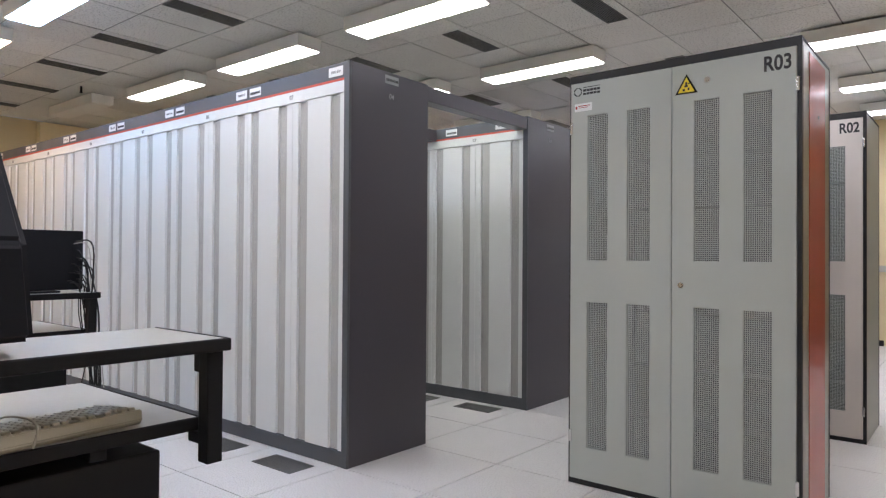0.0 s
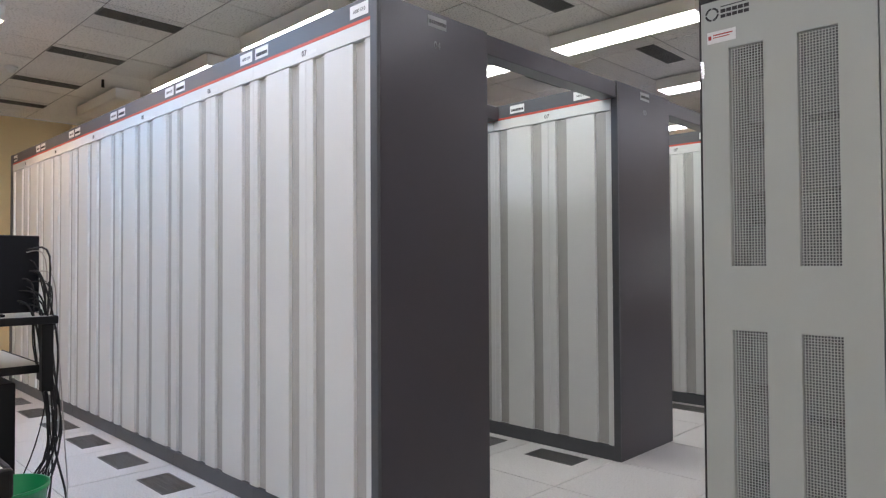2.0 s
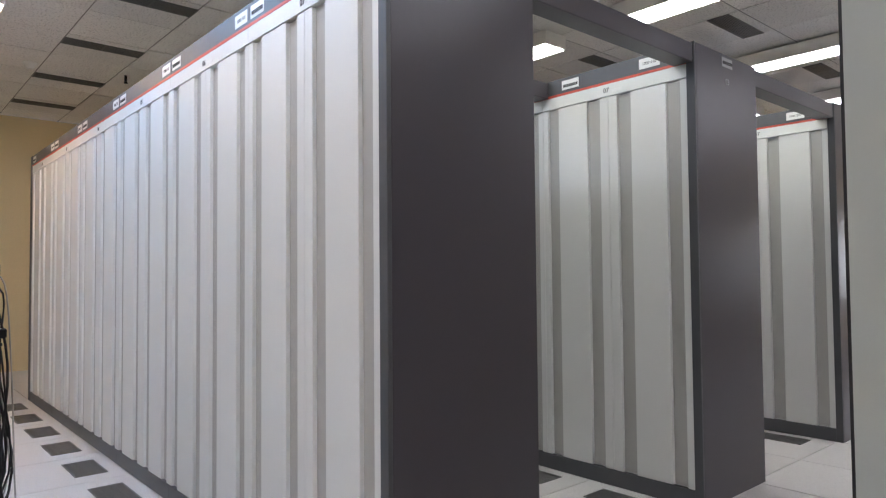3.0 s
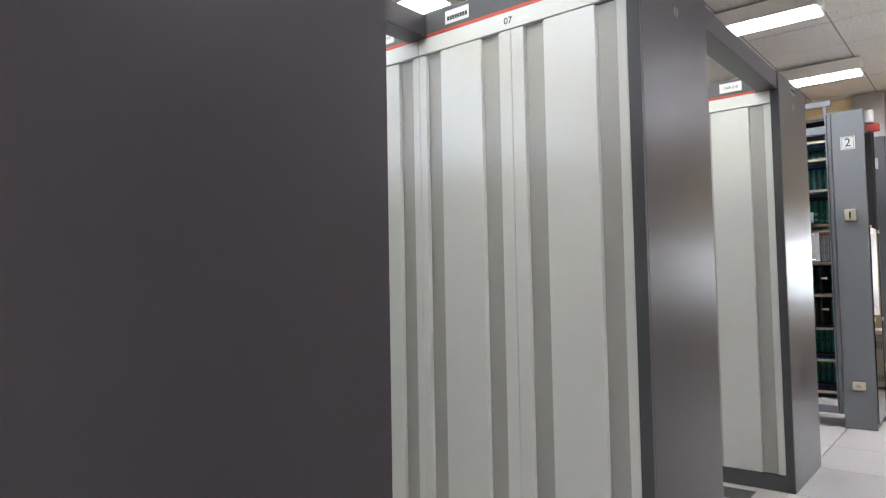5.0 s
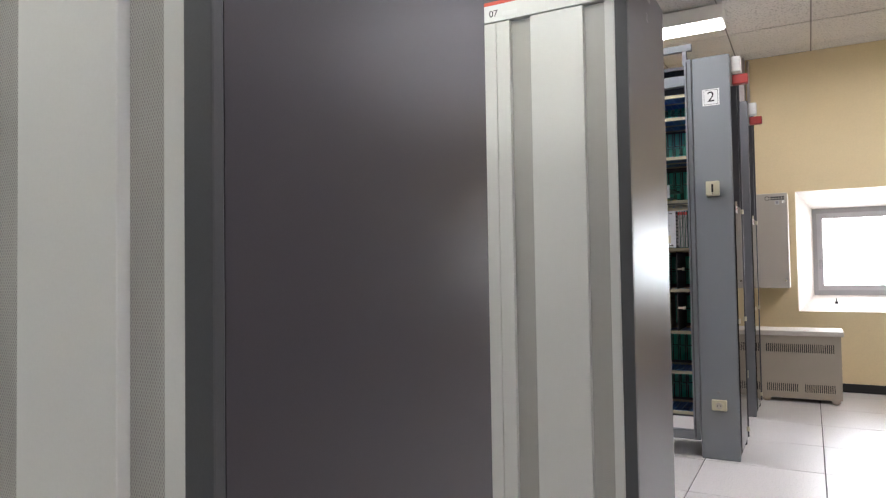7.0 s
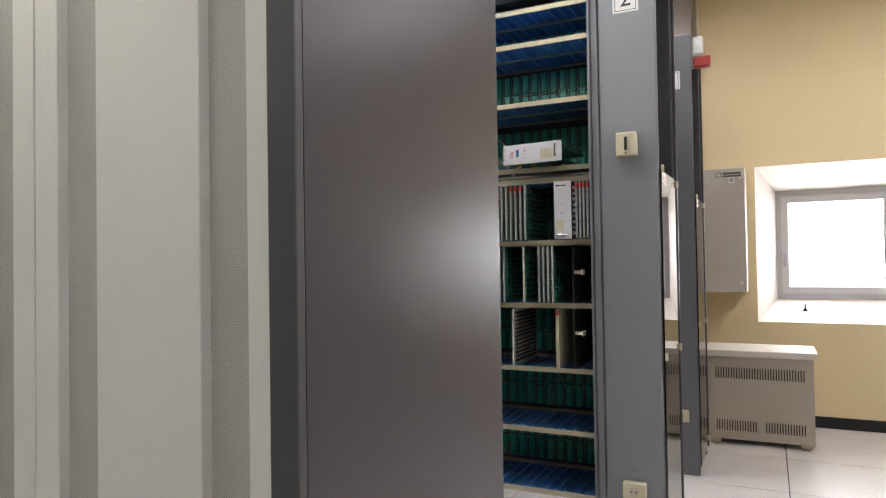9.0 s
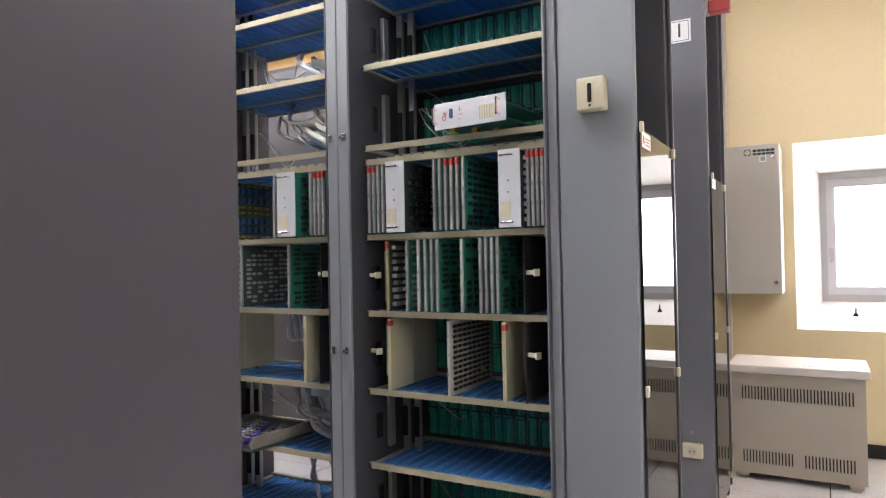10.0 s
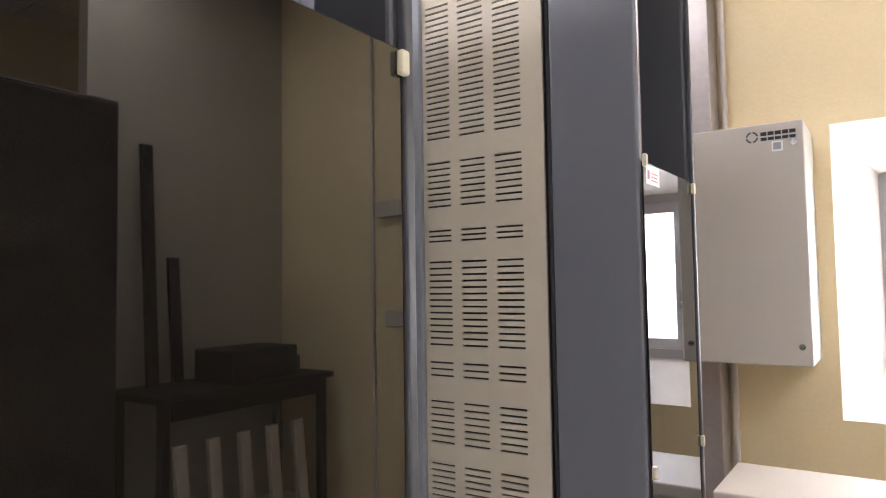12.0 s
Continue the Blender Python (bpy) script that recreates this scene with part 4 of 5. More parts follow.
# ---- wall things ----
def wall_box():
    b = thing("wall_cabinet", 0.19, 7.75, 0.905, "warm grey steel wall cabinet with small maker's mark and locks", "wall cabinet")
    part("body", boxed(-0.18, 0.175, 0.018, 0.298, 0.0, 0.82, 0.006), BOX_GREY, b)
    d = part("door", boxed(-0.18, 0.175, 0.0, 0.016, 0.0, 0.82, 0.005, 3), BOX_GREY, b)
    for z in (0.065, 0.745):
        bm = cylinder(bmesh.new(), (0.145, -0.006, z), (0.145, 0, z), 0.010, seg=16)
        box(bm, 0.139, 0.151, -0.008, -0.006, z - 0.002, z + 0.002)
        part("lock", bm, CHROME, d)
    rows = []
    for i in range(5):
        x = 0.045 + 0.022 * i
        rows += [(x, x + 0.019, -0.0012, 0.001, 0.761, 0.772), (x, x + 0.019, -0.0012, 0.001, 0.778, 0.791)]
    for i in range(20):
        a = 2 * math.pi * i / 20
        if i % 5:
            rows.append((0.018 + 0.017 * math.cos(a) - 0.0026, 0.018 + 0.017 * math.cos(a) + 0.0026, -0.0012, 0.001, 0.777 + 0.017 * math.sin(a) - 0.0026, 0.777 + 0.017 * math.sin(a) + 0.0026))
    part("maker_mark", boxes(rows), INK, d, "dark maker's mark")
    st = part("sticker", boxed(0.078, 0.112, -0.0012, 0, 0.722, 0.756), SIGN_WHITE, d)
    part("print", boxes([(0.083, 0.107, -0.0018, -0.0011, 0.727, 0.751)]), PALE_INK, st)


wall_box()


def convector():
    c = thing("convector_heater", 0.43, 7.39, 0, "warm grey sheet metal convector heater with slotted front", "heater")
    holes = []
    for z0, z1, gap in ((0.40, 0.468, None), (0.085, 0.150, (0.47, 0.545))):
        n = 34
        for i in range(n):
            x = -0.245 + 0.475 * i / (n - 1)
            if gap and gap[0] < i / n < gap[1]:
                continue
            holes.append((x, x + 0.0062, z0, z1))
    part("front", holed_sheet(-0.29, 0.285, 0.0, 0.01, 0.035, 0.535, holes), RAD_GREY, c)
    # black sheet stands in for the unlit inside of the heater
    part("inside_shade", boxed(-0.285, 0.28, 0.014, 0.02, 0.045, 0.53), MATT_BLACK, c)
    part("body", boxed(-0.29, 0.285, 0.021, 0.33, 0.035, 0.535), RAD_GREY, c)
    top = part("top", boxed(-0.305, 0.305, -0.03, 0.345, 0.5355, 0.575, 0.006, 3), RAD_TOP, c, "pale top board")
    for x in (-0.25, 0.24):
        bm = boxed(x - 0.03, x + 0.03, 0.02, 0.09, 0.008, 0.0345, 0.003)
        box(bm, x - 0.02, x + 0.02, 0.01, 0.07, 0.0, 0.008, 0.002)
        part("foot", bm, RAD_GREY, c)
    part("red_marks", boxes([(x, x + 0.014, 0.03, 0.044, 0.5751, 0.5755) for x in (0.03, 0.053)]), RED, top)


convector()
bm = cylinder(bmesh.new(), (0.07, 8.02, 0.0), (0.07, 8.02, 2.98), 0.012)
solo("wall_conduit", bm, RAD_TOP, "grey painted conduit running up the wall", "conduit", at=None)
solo("wall_duct", boxed(-0.24, 0.045, 7.90, 8.045, 0.0, 2.99, 0.004), surface("duct_metal", (0.42, 0.38, 0.36), 0.35, metal=0.3, grain=40, amount=0.15, bump=0.05, wear=0.3), "vertical sheet metal cable duct on the wall", "cable duct")
for yy in (5.50, 6.76):
    a = thing("alarm_lamp", 0.17, yy, 2.17, "small red and white alarm lamp on top of the rack end", "alarm lamp", "rack alarm lamps")
    part("base", boxed(-0.02, 0.035, -0.03, 0.03, 0.05, 0.14, 0.005), SIGN_WHITE, a)
    part("lens", boxed(-0.015, 0.07, -0.025, 0.025, -0.02, 0.035, 0.006), RED, a, "red lens")
    part("bracket", boxed(-0.03, -0.012, -0.02, 0.02, -0.02, 0.14), STEEL, a)


# ---- desks ----
def workbench(x, y, label):
    """Origin at the floor under the free rear corner of the raised shelf; runs towards -y and -x."""
    d = thing("workbench", x, y, 0, label, "workbench", "workbenches")
    L = 1.5
    sh = part("raised_shelf", boxed(-0.38, 0.0, -L, 0.0, 0.907, 0.929, 0.003), DESK_TOP, d, "cream laminate raised shelf")
    part("edging", boxed(-0.002, 0.010, -L, 0.006, 0.898, 0.931, 0.005, 3), DESK_FRAME, sh, "black edging")
    part("edging", boxed(-0.38, -0.0025, 0.0003, 0.006, 0.898, 0.931, 0.003), DESK_FRAME, sh)
    tp = part("tabletop", boxed(-0.80, -0.09, -L, -0.03, 0.694, 0.718, 0.003), DESK_TOP, d, "cream laminate tabletop")
    part("edging", boxed(-0.0895, -0.078, -L, -0.03, 0.685, 0.720, 0.005, 3), DESK_FRAME, tp)
    part("edging", boxed(-0.80, -0.09, -0.0295, -0.022, 0.685, 0.720, 0.003), DESK_FRAME, tp)
    for yy in (-0.03, -L + 0.08):
        for xx in (-0.032,):
            bm = boxed(xx - 0.02, xx + 0.026, yy - 0.022, yy + 0.022, 0.612, 0.897, 0.004)
            box(bm, xx - 0.05, xx - 0.02, yy - 0.018, yy + 0.018, 0.84, 0.897, 0.004)
            box(bm, xx - 0.075, xx - 0.02, yy - 0.018, yy + 0.018, 0.655, 0.684, 0.004)
            lg = part("bracket_leg", bm, DESK_FRAME, d)
            if xx > -0.2 and yy > -0.2:
                for bz in (0.885, 0.872):
                    part("bolt", cylinder(bmesh.new(), (xx - 0.012 if bz > 0.88 else xx + 0.012, yy + 0.022, 0.875), (xx - 0.012 if bz > 0.88 else xx + 0.012, yy + 0.026, 0.875), 0.006, seg=10), MATT_BLACK, lg)
    part("crossbar", boxed(-0.72, -0.095, -0.30, -0.26, 0.656, 0.684, 0.003), DESK_FRAME, d)
    part("crossbar", boxed(-0.72, -0.095, -L + 0.10, -L + 0.14, 0.656, 0.684, 0.003), DESK_FRAME, d)
    part("pedestal", boxed(-0.68, -0.10, -L + 0.05, -0.125, 0.06, 0.65, 0.006), DESK_FRAME, d, "black metal pedestal")
    for yy in (-0.2, -L + 0.12):
        part("foot", boxed(-0.66, -0.24, yy - 0.02, yy + 0.02, 0.0, 0.0595), DESK_FRAME, d)
    return d


workbench(1.137, -1.467, "black framed workbench with cream tabletop and raised shelf")
workbench(-1.20, -0.775, "black framed workbench with cream tabletop and raised shelf")


def flat_monitor(x, y):
    m = thing("flat_monitor", x, y, 0.93, "black flat monitor seen from behind on the bench shelf", "monitor")
    part("housing", boxed(-0.02, 0.02, -0.26, 0.26, 0.012, 0.345, 0.006, 3), PLASTIC_BLACK, m)
    part("screen", boxed(-0.0215, -0.0202, -0.245, 0.245, 0.03, 0.33), MATT_BLACK, m)
    part("stand", boxed(-0.08, 0.08, -0.12, 0.12, 0.0, 0.0115, 0.003), PLASTIC_BLACK, m)


flat_monitor(-1.36, -1.065)


def crt_monitor(x, y):
    m = thing("crt_monitor", x, y, 0.9295, "black tube monitor with louvred tapered back on the bench shelf", "monitor", turn=8)
    bm = bmesh.new()
    front = [(-0.20, -0.20, 0.03), (-0.20, 0.20, 0.03), (-0.20, 0.20, 0.515), (-0.20, -0.20, 0.515)]
    mid = [(-0.04, -0.20, 0.03), (-0.04, 0.20, 0.03), (-0.04, 0.20, 0.50), (-0.04, -0.20, 0.50)]
    back = [(0.20, -0.17, 0.03), (0.20, 0.17, 0.03), (0.20, 0.15, 0.24), (0.20, -0.15, 0.24)]
    rings = [[bm.verts.new(v) for v in r] for r in (front, mid, back)]
    for a, b in zip(rings, rings[1:]):
        for i in range(4):
            bm.faces.new((a[i], b[i], b[(i + 1) % 4], a[(i + 1) % 4]))
    bm.faces.new(reversed(rings[0]))
    bm.faces.new(rings[2])
    bmesh.ops.recalc_face_normals(bm, faces=bm.faces[:])
    bmesh.ops.bevel(bm, geom=bm.edges[:], offset=0.015, segments=3, affect="EDGES")
    part("housing", bm, PLASTIC_BLACK, m)
    part("base", boxed(-0.14, 0.14, -0.13, 0.13, 0.0, 0.03, 0.006), PLASTIC_BLACK, m)
    part("louvres", boxes([(-0.01 + 0.02 * i, 0.0 + 0.02 * i, 0.168, 0.188 - 0.0022 * i, 0.10, 0.17) for i in range(7)]), MATT_BLACK, m)
    part("label_plate", boxed(0.2, 0.2015, -0.05, 0.08, 0.08, 0.11), SIGN_WHITE, m)


crt_monitor(0.932, -2.102)


def keyboard(x, y):
    k = thing("keyboard", x, y, 0.7185, "old beige computer keyboard with its cable wrapped round it", "keyboard", turn=6)
    bm = bmesh.new()
    prof = [(-0.10, 0.0), (0.09, 0.0), (0.10, 0.012), (0.095, 0.038), (-0.09, 0.020), (-0.10, 0.012)]
    a = [bm.verts.new((px, -0.235, pz)) for px, pz in prof]
    b = [bm.verts.new((px, 0.235, pz)) for px, pz in prof]
    for i in range(len(prof)):
        bm.faces.new((a[i], a[(i + 1) % 6], b[(i + 1) % 6], b[i]))
    bm.faces.new(reversed(a))
    bm.faces.new(b)
    bmesh.ops.recalc_face_normals(bm, faces=bm.faces[:])
    bmesh.ops.bevel(bm, geom=bm.edges[:], offset=0.003, segments=2, affect="EDGES")
    part("case", bm, KEYBOARD_BEIGE, k)
    for r in range(6):
        px = -0.075 + 0.0285 * r
        z = 0.0225 + (px + 0.09) * 0.098
        for c in range(22):
            if r == 5 and c % 5 == 4:
                continue
            py = -0.222 + 0.0203 * c
            key = part("key", once("key", lambda: mesh_of(boxed(0, 0.021, 0, 0.0165, -0.002, 0.007, 0.002, 1), KEYBOARD_BEIGE)), None, k)
            key.location = (px, py, z)
    for i, yy in enumerate((-0.03,)):
        pts = [(0.11, yy, 0.004), (0.108, yy + 0.01, 0.045), (0.02, yy + 0.03, 0.05), (-0.08, yy + 0.02, 0.04), (-0.108, yy, 0.004)]
        part("cable", tube(pts, 0.003), KEYBOARD_BEIGE, k)


keyboard(0.947, -1.875)


def waste_bin(x, y):
    b = thing("waste_bin", x, y, 0, "green plastic waste bin on the floor beside the bench", "bin")
    bm = bmesh.new()
    seg = 36
    prof = [(0.0, 0.004), (0.105, 0.0), (0.15, 0.285), (0.158, 0.287), (0.158, 0.30), (0.148, 0.30), (0.103, 0.012), (0.0, 0.012)]
    rings = [[bm.verts.new((r * math.cos(2 * math.pi * k / seg), r * math.sin(2 * math.pi * k / seg), z)) for k in range(seg)] if r else [bm.verts.new((0, 0, z))] for r, z in prof]
    for p, q in zip(rings, rings[1:]):
        for k in range(seg):
            f = [p[k % len(p)], p[(k + 1) % len(p)], q[(k + 1) % len(q)], q[k % len(q)]]
            f = list(dict.fromkeys(f))
            bm.faces.new(f)
    bmesh.ops.recalc_face_normals(bm, faces=bm.faces[:])
    for f in bm.faces:
        f.smooth = True
    part("bucket", bm, GREEN_BIN, b)


waste_bin(-1.04, -1.0)
# cables hanging behind the far bench
rnd = random.Random(11)
for i in range(16):
    y0 = -0.81 + rnd.uniform(-0.05, 0.02)
    x0 = -1.25 + rnd.uniform(-0.05, 0.03)
    zt = rnd.uniform(0.98, 1.22)
    end = (x0 - rnd.uniform(-0.05, 0.35), y0 - rnd.uniform(-0.08, 0.35), 0.006)
    pts = [(x0 - 0.09, y0 - 0.03, zt), (x0 - 0.02, y0 + rnd.uniform(0.0, 0.05), zt - 0.03), (x0 - 0.02 + rnd.uniform(-0.03, 0.03), y0 + rnd.uniform(0.02, 0.07), 0.80), (x0 + rnd.uniform(-0.06, 0.05), y0 + 0.03 + rnd.uniform(0, 0.06), 0.42), ((x0 + end[0]) / 2 + 0.04, (y0 + end[1]) / 2 + 0.05, 0.15), end]
    solo("hanging_cable", tube(pts, rnd.choice((0.0028, 0.0035, 0.0045))), CABLE if i % 8 else CABLE_GREY, "thin cable hanging from the monitor down to the floor", "cable", "cables behind the bench")


# ---- floor ----
def floor_grille(x, y):
    g = thing("floor_grille", x, y, 0, "grey metal air grille let into the raised floor", "floor grille", "floor grilles")
    rows = [(-0.165, 0.165, -0.085, -0.077, 0.0003, 0.004), (-0.165, 0.165, 0.077, 0.085, 0.0003, 0.004), (-0.165, -0.157, -0.077, 0.077, 0.0003, 0.004), (0.157, 0.165, -0.077, 0.077, 0.0003, 0.004)]
    part("frame", once("fg_frame", lambda: mesh_of(boxes(rows), FLOOR_GRILLE)), None, g)
    # flat black sheet on the floor imitates the shade under the bars
    part("pit", once("fg_pit_shade", lambda: mesh_of(boxes([(-0.157, 0.157, -0.077, 0.077, 0.0003, 0.0012)]), MATT_BLACK)), None, g)
    tagged(part("bar_grid", once("fg_bars", lambda: mesh_of(boxes([(-0.154 + 0.0114 * i, -0.1475 + 0.0114 * i, -0.077, 0.077, 0.0012, 0.0036) for i in range(28)] + [(-0.157, 0.157, -0.003 + d, 0.003 + d, 0.0012, 0.003) for d in (-0.04, 0, 0.04)]), FLOOR_GRILLE)), None, g), kind="stuff")


for ry in (0.0, 1.8, 3.6):
    for i in range(9):
        floor_grille(-0.335 - 0.6 * i, ry - 0.165)

fl = solo("floor", boxed(X0 - 0.2, X1 + 0.2, Y0 - 0.2, Y1 + 0.7, -0.06, -0.006), JOINT, "raised floor of worn pale speckled vinyl tiles with dark joints", kind="structure")
near, far = [], []
for i in range(-13, 8):
    for j in range(-9, 14):
        x, y = -0.04 + 0.6 * i, 0.6 * j
        a, b, c, d = max(x, X0), min(x + 0.6, X1), max(y, Y0), min(y + 0.6, Y1)
        if b - a < 0.02 or d - c < 0.02:
            continue
        whole = b - a > 0.599 and d - c > 0.599
        (near if whole and -4 < i < 5 and -5 < j else far).append((a, b, c, d))


def tile_bevel(w, h):
    g, e = 0.0022, 0.0016
    vs = [(g, g, -0.005), (w - g, g, -0.005), (w - g, h - g, -0.005), (g, h - g, -0.005), (g + e, g + e, 0), (w - g - e, g + e, 0), (w - g - e, h - g - e, 0), (g + e, h - g - e, 0)]
    fs = [(4, 5, 6, 7), (0, 1, 5, 4), (1, 2, 6, 5), (2, 3, 7, 6), (3, 0, 4, 7)]
    me = bpy.data.meshes.new("tile")
    me.from_pydata(vs, [], fs)
    me.materials.append(FLOOR)
    return me


tile_me = tile_bevel(0.6, 0.6)
for a, b, c, d in near:
    t = new("tile", tile_me)
    t.parent = fl
    t.location = (a, c, 0)
me = boxes([(a + 0.002, b - 0.002, c + 0.002, d - 0.002, -0.005, 0) for a, b, c, d in far])
tagged(part("outer_tiles", me, FLOOR, fl), kind="stuff")


# ---- cards and modules in the open rack ----
def component_rows(rnd, y0, y1, z0, z1, ny, nz, deep, fill):
    rows = []
    for i in range(ny):
        for j in range(nz):
            if rnd.random() > fill:
                continue
            a, b = y0 + (y1 - y0) * (i + 0.08 + 0.12 * (j % 2)) / ny, y0 + (y1 - y0) * (i + 0.74 + 0.12 * (j % 2)) / ny
            c, d = z0 + (z1 - z0) * (j + 0.22) / nz, z0 + (z1 - z0) * (j + 0.76) / nz
            rows.append((0.001, 0.001 + deep * rnd.uniform(0.6, 1), a, b, c, d))
    return rows


def circuit_card(x, z0, z1, board=None, chip=None, edge=None, tag=None, y=5.447, seed=1, ny=8, nz=12, fill=0.85, deep=0.0045, label="green circuit card standing in the rack guides"):
    """Upright card; components on its +x face."""
    c = thing("circuit_card", x, y, z0, label, "circuit card", "circuit cards")
    h, rnd = z1 - z0, random.Random(seed)
    part("board", boxes([(-0.001, 0.001, 0.006, 0.29, 0.0, h)]), board or PCB, c)
    part("front_edge", boxed(-0.004, 0.004, -0.004, 0.006, 0.002, h - 0.002, 0.0012), edge or CARD_EDGE, c, "grey front strip")
    if chip:
        tagged(part("component_field", boxes(component_rows(rnd, 0.02, 0.27, 0.01, h - 0.01, ny, nz, deep, fill)), chip, c), kind="stuff")
    for k, z in enumerate((0.30, 0.55, 0.8)):
        part("stud", once("stud", lambda: mesh_of(boxed(-0.0022, 0.0022, -0.0052, -0.004, -0.006, 0.006, 0.0006), INK_GREY)), None, c).location = (0, 0, h * z)
    if tag:
        part("tag", boxes([(-0.0045, 0.0045, -0.005, 0.010, h - 0.024, h - 0.006)]), tag, c, "coloured tag")
    return c


def plug_module(x0, x1, z0, z1, y, board, chip, chip2=None, seed=3, label="plug-in module with white metal front plate"):
    m = thing("plug_in_module", x0, y, z0, label, "plug-in module", "plug-in modules")
    w, h, rnd = x1 - x0, z1 - z0, random.Random(seed)
    part("front_plate", boxed(0, w, 0, 0.004, 0, h, 0.001), ALU, m, "white metal front plate")
    for z in (0.014, h - 0.018):
        bm = cylinder(bmesh.new(), (w * 0.22, -0.014, z), (w * 0.70, -0.014, z), 0.0035, seg=10)
        for xx in (w * 0.22, w * 0.70):
            cylinder(bm, (xx, -0.015, z), (xx, 0.0, z), 0.0035, seg=10)
        part("handle", bm, CHROME, m, "chrome handle")
    part("paper_label", boxes([(w * 0.10, w * 0.55, -0.0008, -0.0001, h * 0.13, h * 0.33)]), CREAM, m)
    part("board", boxes([(w - 0.006, w - 0.004, 0.004, 0.30, 0.004, h - 0.004)]), board, m)
    if chip2:
        # relays in bands: small yellow ones above, between and below the taller blue ones
        bands = ((0.03, 0.09, 1), (0.12, 0.24, 0), (0.27, 0.39, 0), (0.44, 0.50, 1), (0.53, 0.59, 1), (0.63, 0.75, 0), (0.78, 0.89, 0), (0.92, 0.98, 1))
        for tone, field in ((0, chip), (1, chip2)):
            rows = [(w - 0.005, w + 0.009 + rnd.uniform(0, 0.004), 0.03 + 0.031 * i, 0.049 + 0.031 * i, h * (a + 0.01), h * (b - 0.012)) for a, b, k in bands for i in range(8) if k == tone]
            tagged(part("component_field", boxes(rows), field, m), kind="stuff")
    else:
        rows = component_rows(rnd, 0.03, 0.28, 0.012, h - 0.012, 8, 9, 0.014, 0.94)
        tagged(part("component_field", boxes([(a + w - 0.006, b + w - 0.006, c, d, e, f) for a, b, c, d, e, f in rows]), chip, m), kind="stuff")
    for z in (0.45, 0.6):
        part("screw", cylinder(bmesh.new(), (w * 0.45, -0.002, h * z), (w * 0.45, 0, h * z), 0.0025, seg=8), INK_GREY, m)
    return m


def blank_board(x, z0, z1, tag=True, dark=False):
    b = thing("blank_board", x, 5.452, z0, "dark blank filler board in the rack" if dark else "cream blank filler board in the rack", "filler board", "filler boards")
    part("sheet", boxed(-0.0015, 0.0015, 0, 0.29, 0, z1 - z0, 0.0005), MATT_BLACK if dark else CREAM_BOARD, b)
    if not dark:
        part("front_edge", boxed(-0.006, 0.006, -0.004, 0.0, 0, z1 - z0, 0.001), CREAM_BOARD, b)
        part("seam", boxes([(0.0015, 0.0022, 0.13, 0.134, 0.004, z1 - z0 - 0.004)]), CREAM, b)
    if tag:
        part("tag", boxes([(-0.0062, 0.0062, -0.005, 0.014, z1 - z0 - 0.022, z1 - z0 - 0.006)]), RED, b, "red tag")


def lever(x, z, y=5.468):
    bm = boxed(-0.008, 0.030, -0.006, 0.006, -0.006, 0.006, 0.002)
    box(bm, 0.030, 0.036, -0.012, 0.010, -0.010, 0.010, 0.002)
    solo("ejector_lever", bm, CREAM, "cream plastic card ejector lever", "lever", "ejector levers", at=pose(x, y, z, 0, 0, -20))


T1, T2, T3 = (1.2165, 1.432), (0.9735, 1.192), (0.7265, 0.949)
# right bay, upper card tier
for i in range(4):
    circuit_card(-0.690 + 0.0175 * i, *T1, tag=RED if i < 2 else None, seed=i)
plug_module(-0.612, -0.545, 1.2165, 1.434, 5.425, PCB_DARK, CHIP, seed=5)
for i in range(6):
    circuit_card(-0.452 + 0.0195 * i, *T1, chip=CHIP if i == 5 else None, tag=RED if 1 < i < 5 else None, seed=20 + i, ny=7, nz=10)
plug_module(-0.232, -0.166, 1.2165, 1.434, 5.425, PCB_DARK, CHIP_GREY, seed=6)
for i in range(4):
    circuit_card(-0.152 + 0.0140 * i, *T1, tag=RED, seed=30 + i)
# middle tier
circuit_card(-0.625, *T2, edge=CARD_YELLOW, chip=CHIP_GREY, board=PCB_DARK, tag=RED, seed=41, ny=5, nz=9, deep=0.02)
for i, x in enumerate((-0.553, -0.512, -0.488, -0.466)):
    circuit_card(x, *T2, chip=CHIP_GREY if i in (0, 3) else None, seed=50 + i, edge=CARD_WHITE if i == 1 else None, ny=5, nz=11)
circuit_card(-0.446, *T2, chip=CHIP, seed=57, ny=5, nz=11)
circuit_card(-0.364, *T2, edge=CARD_WHITE, chip=CHIP, seed=58, ny=6, nz=9)
for i, x in enumerate((-0.303, -0.285, -0.267)):
    circuit_card(x, *T2, chip=CHIP_GREY if i == 2 else None, seed=60 + i, ny=6, nz=11)
circuit_card(-0.249, *T2, chip=CHIP, seed=66, ny=5, nz=12)
blank_board(-0.172, *T2, tag=False, dark=True)
# lower tier
blank_board(-0.625, *T3)
circuit_card(-0.412, *T3, board=surface("bare_card", (0.42, 0.41, 0.35), 0.5, bump=0.03), chip=CHIP, edge=CARD_WHITE, seed=71, ny=8, nz=13, fill=0.95, label="pale circuit card with rows of black chips")
blank_board(-0.235, *T3)
blank_board(-0.172, *T3, tag=False, dark=True)
for x, z in ((-0.698, 1.085), (-0.698, 0.845), (-0.166, 1.09), (-0.166, 0.86)):
    lever(x, z)


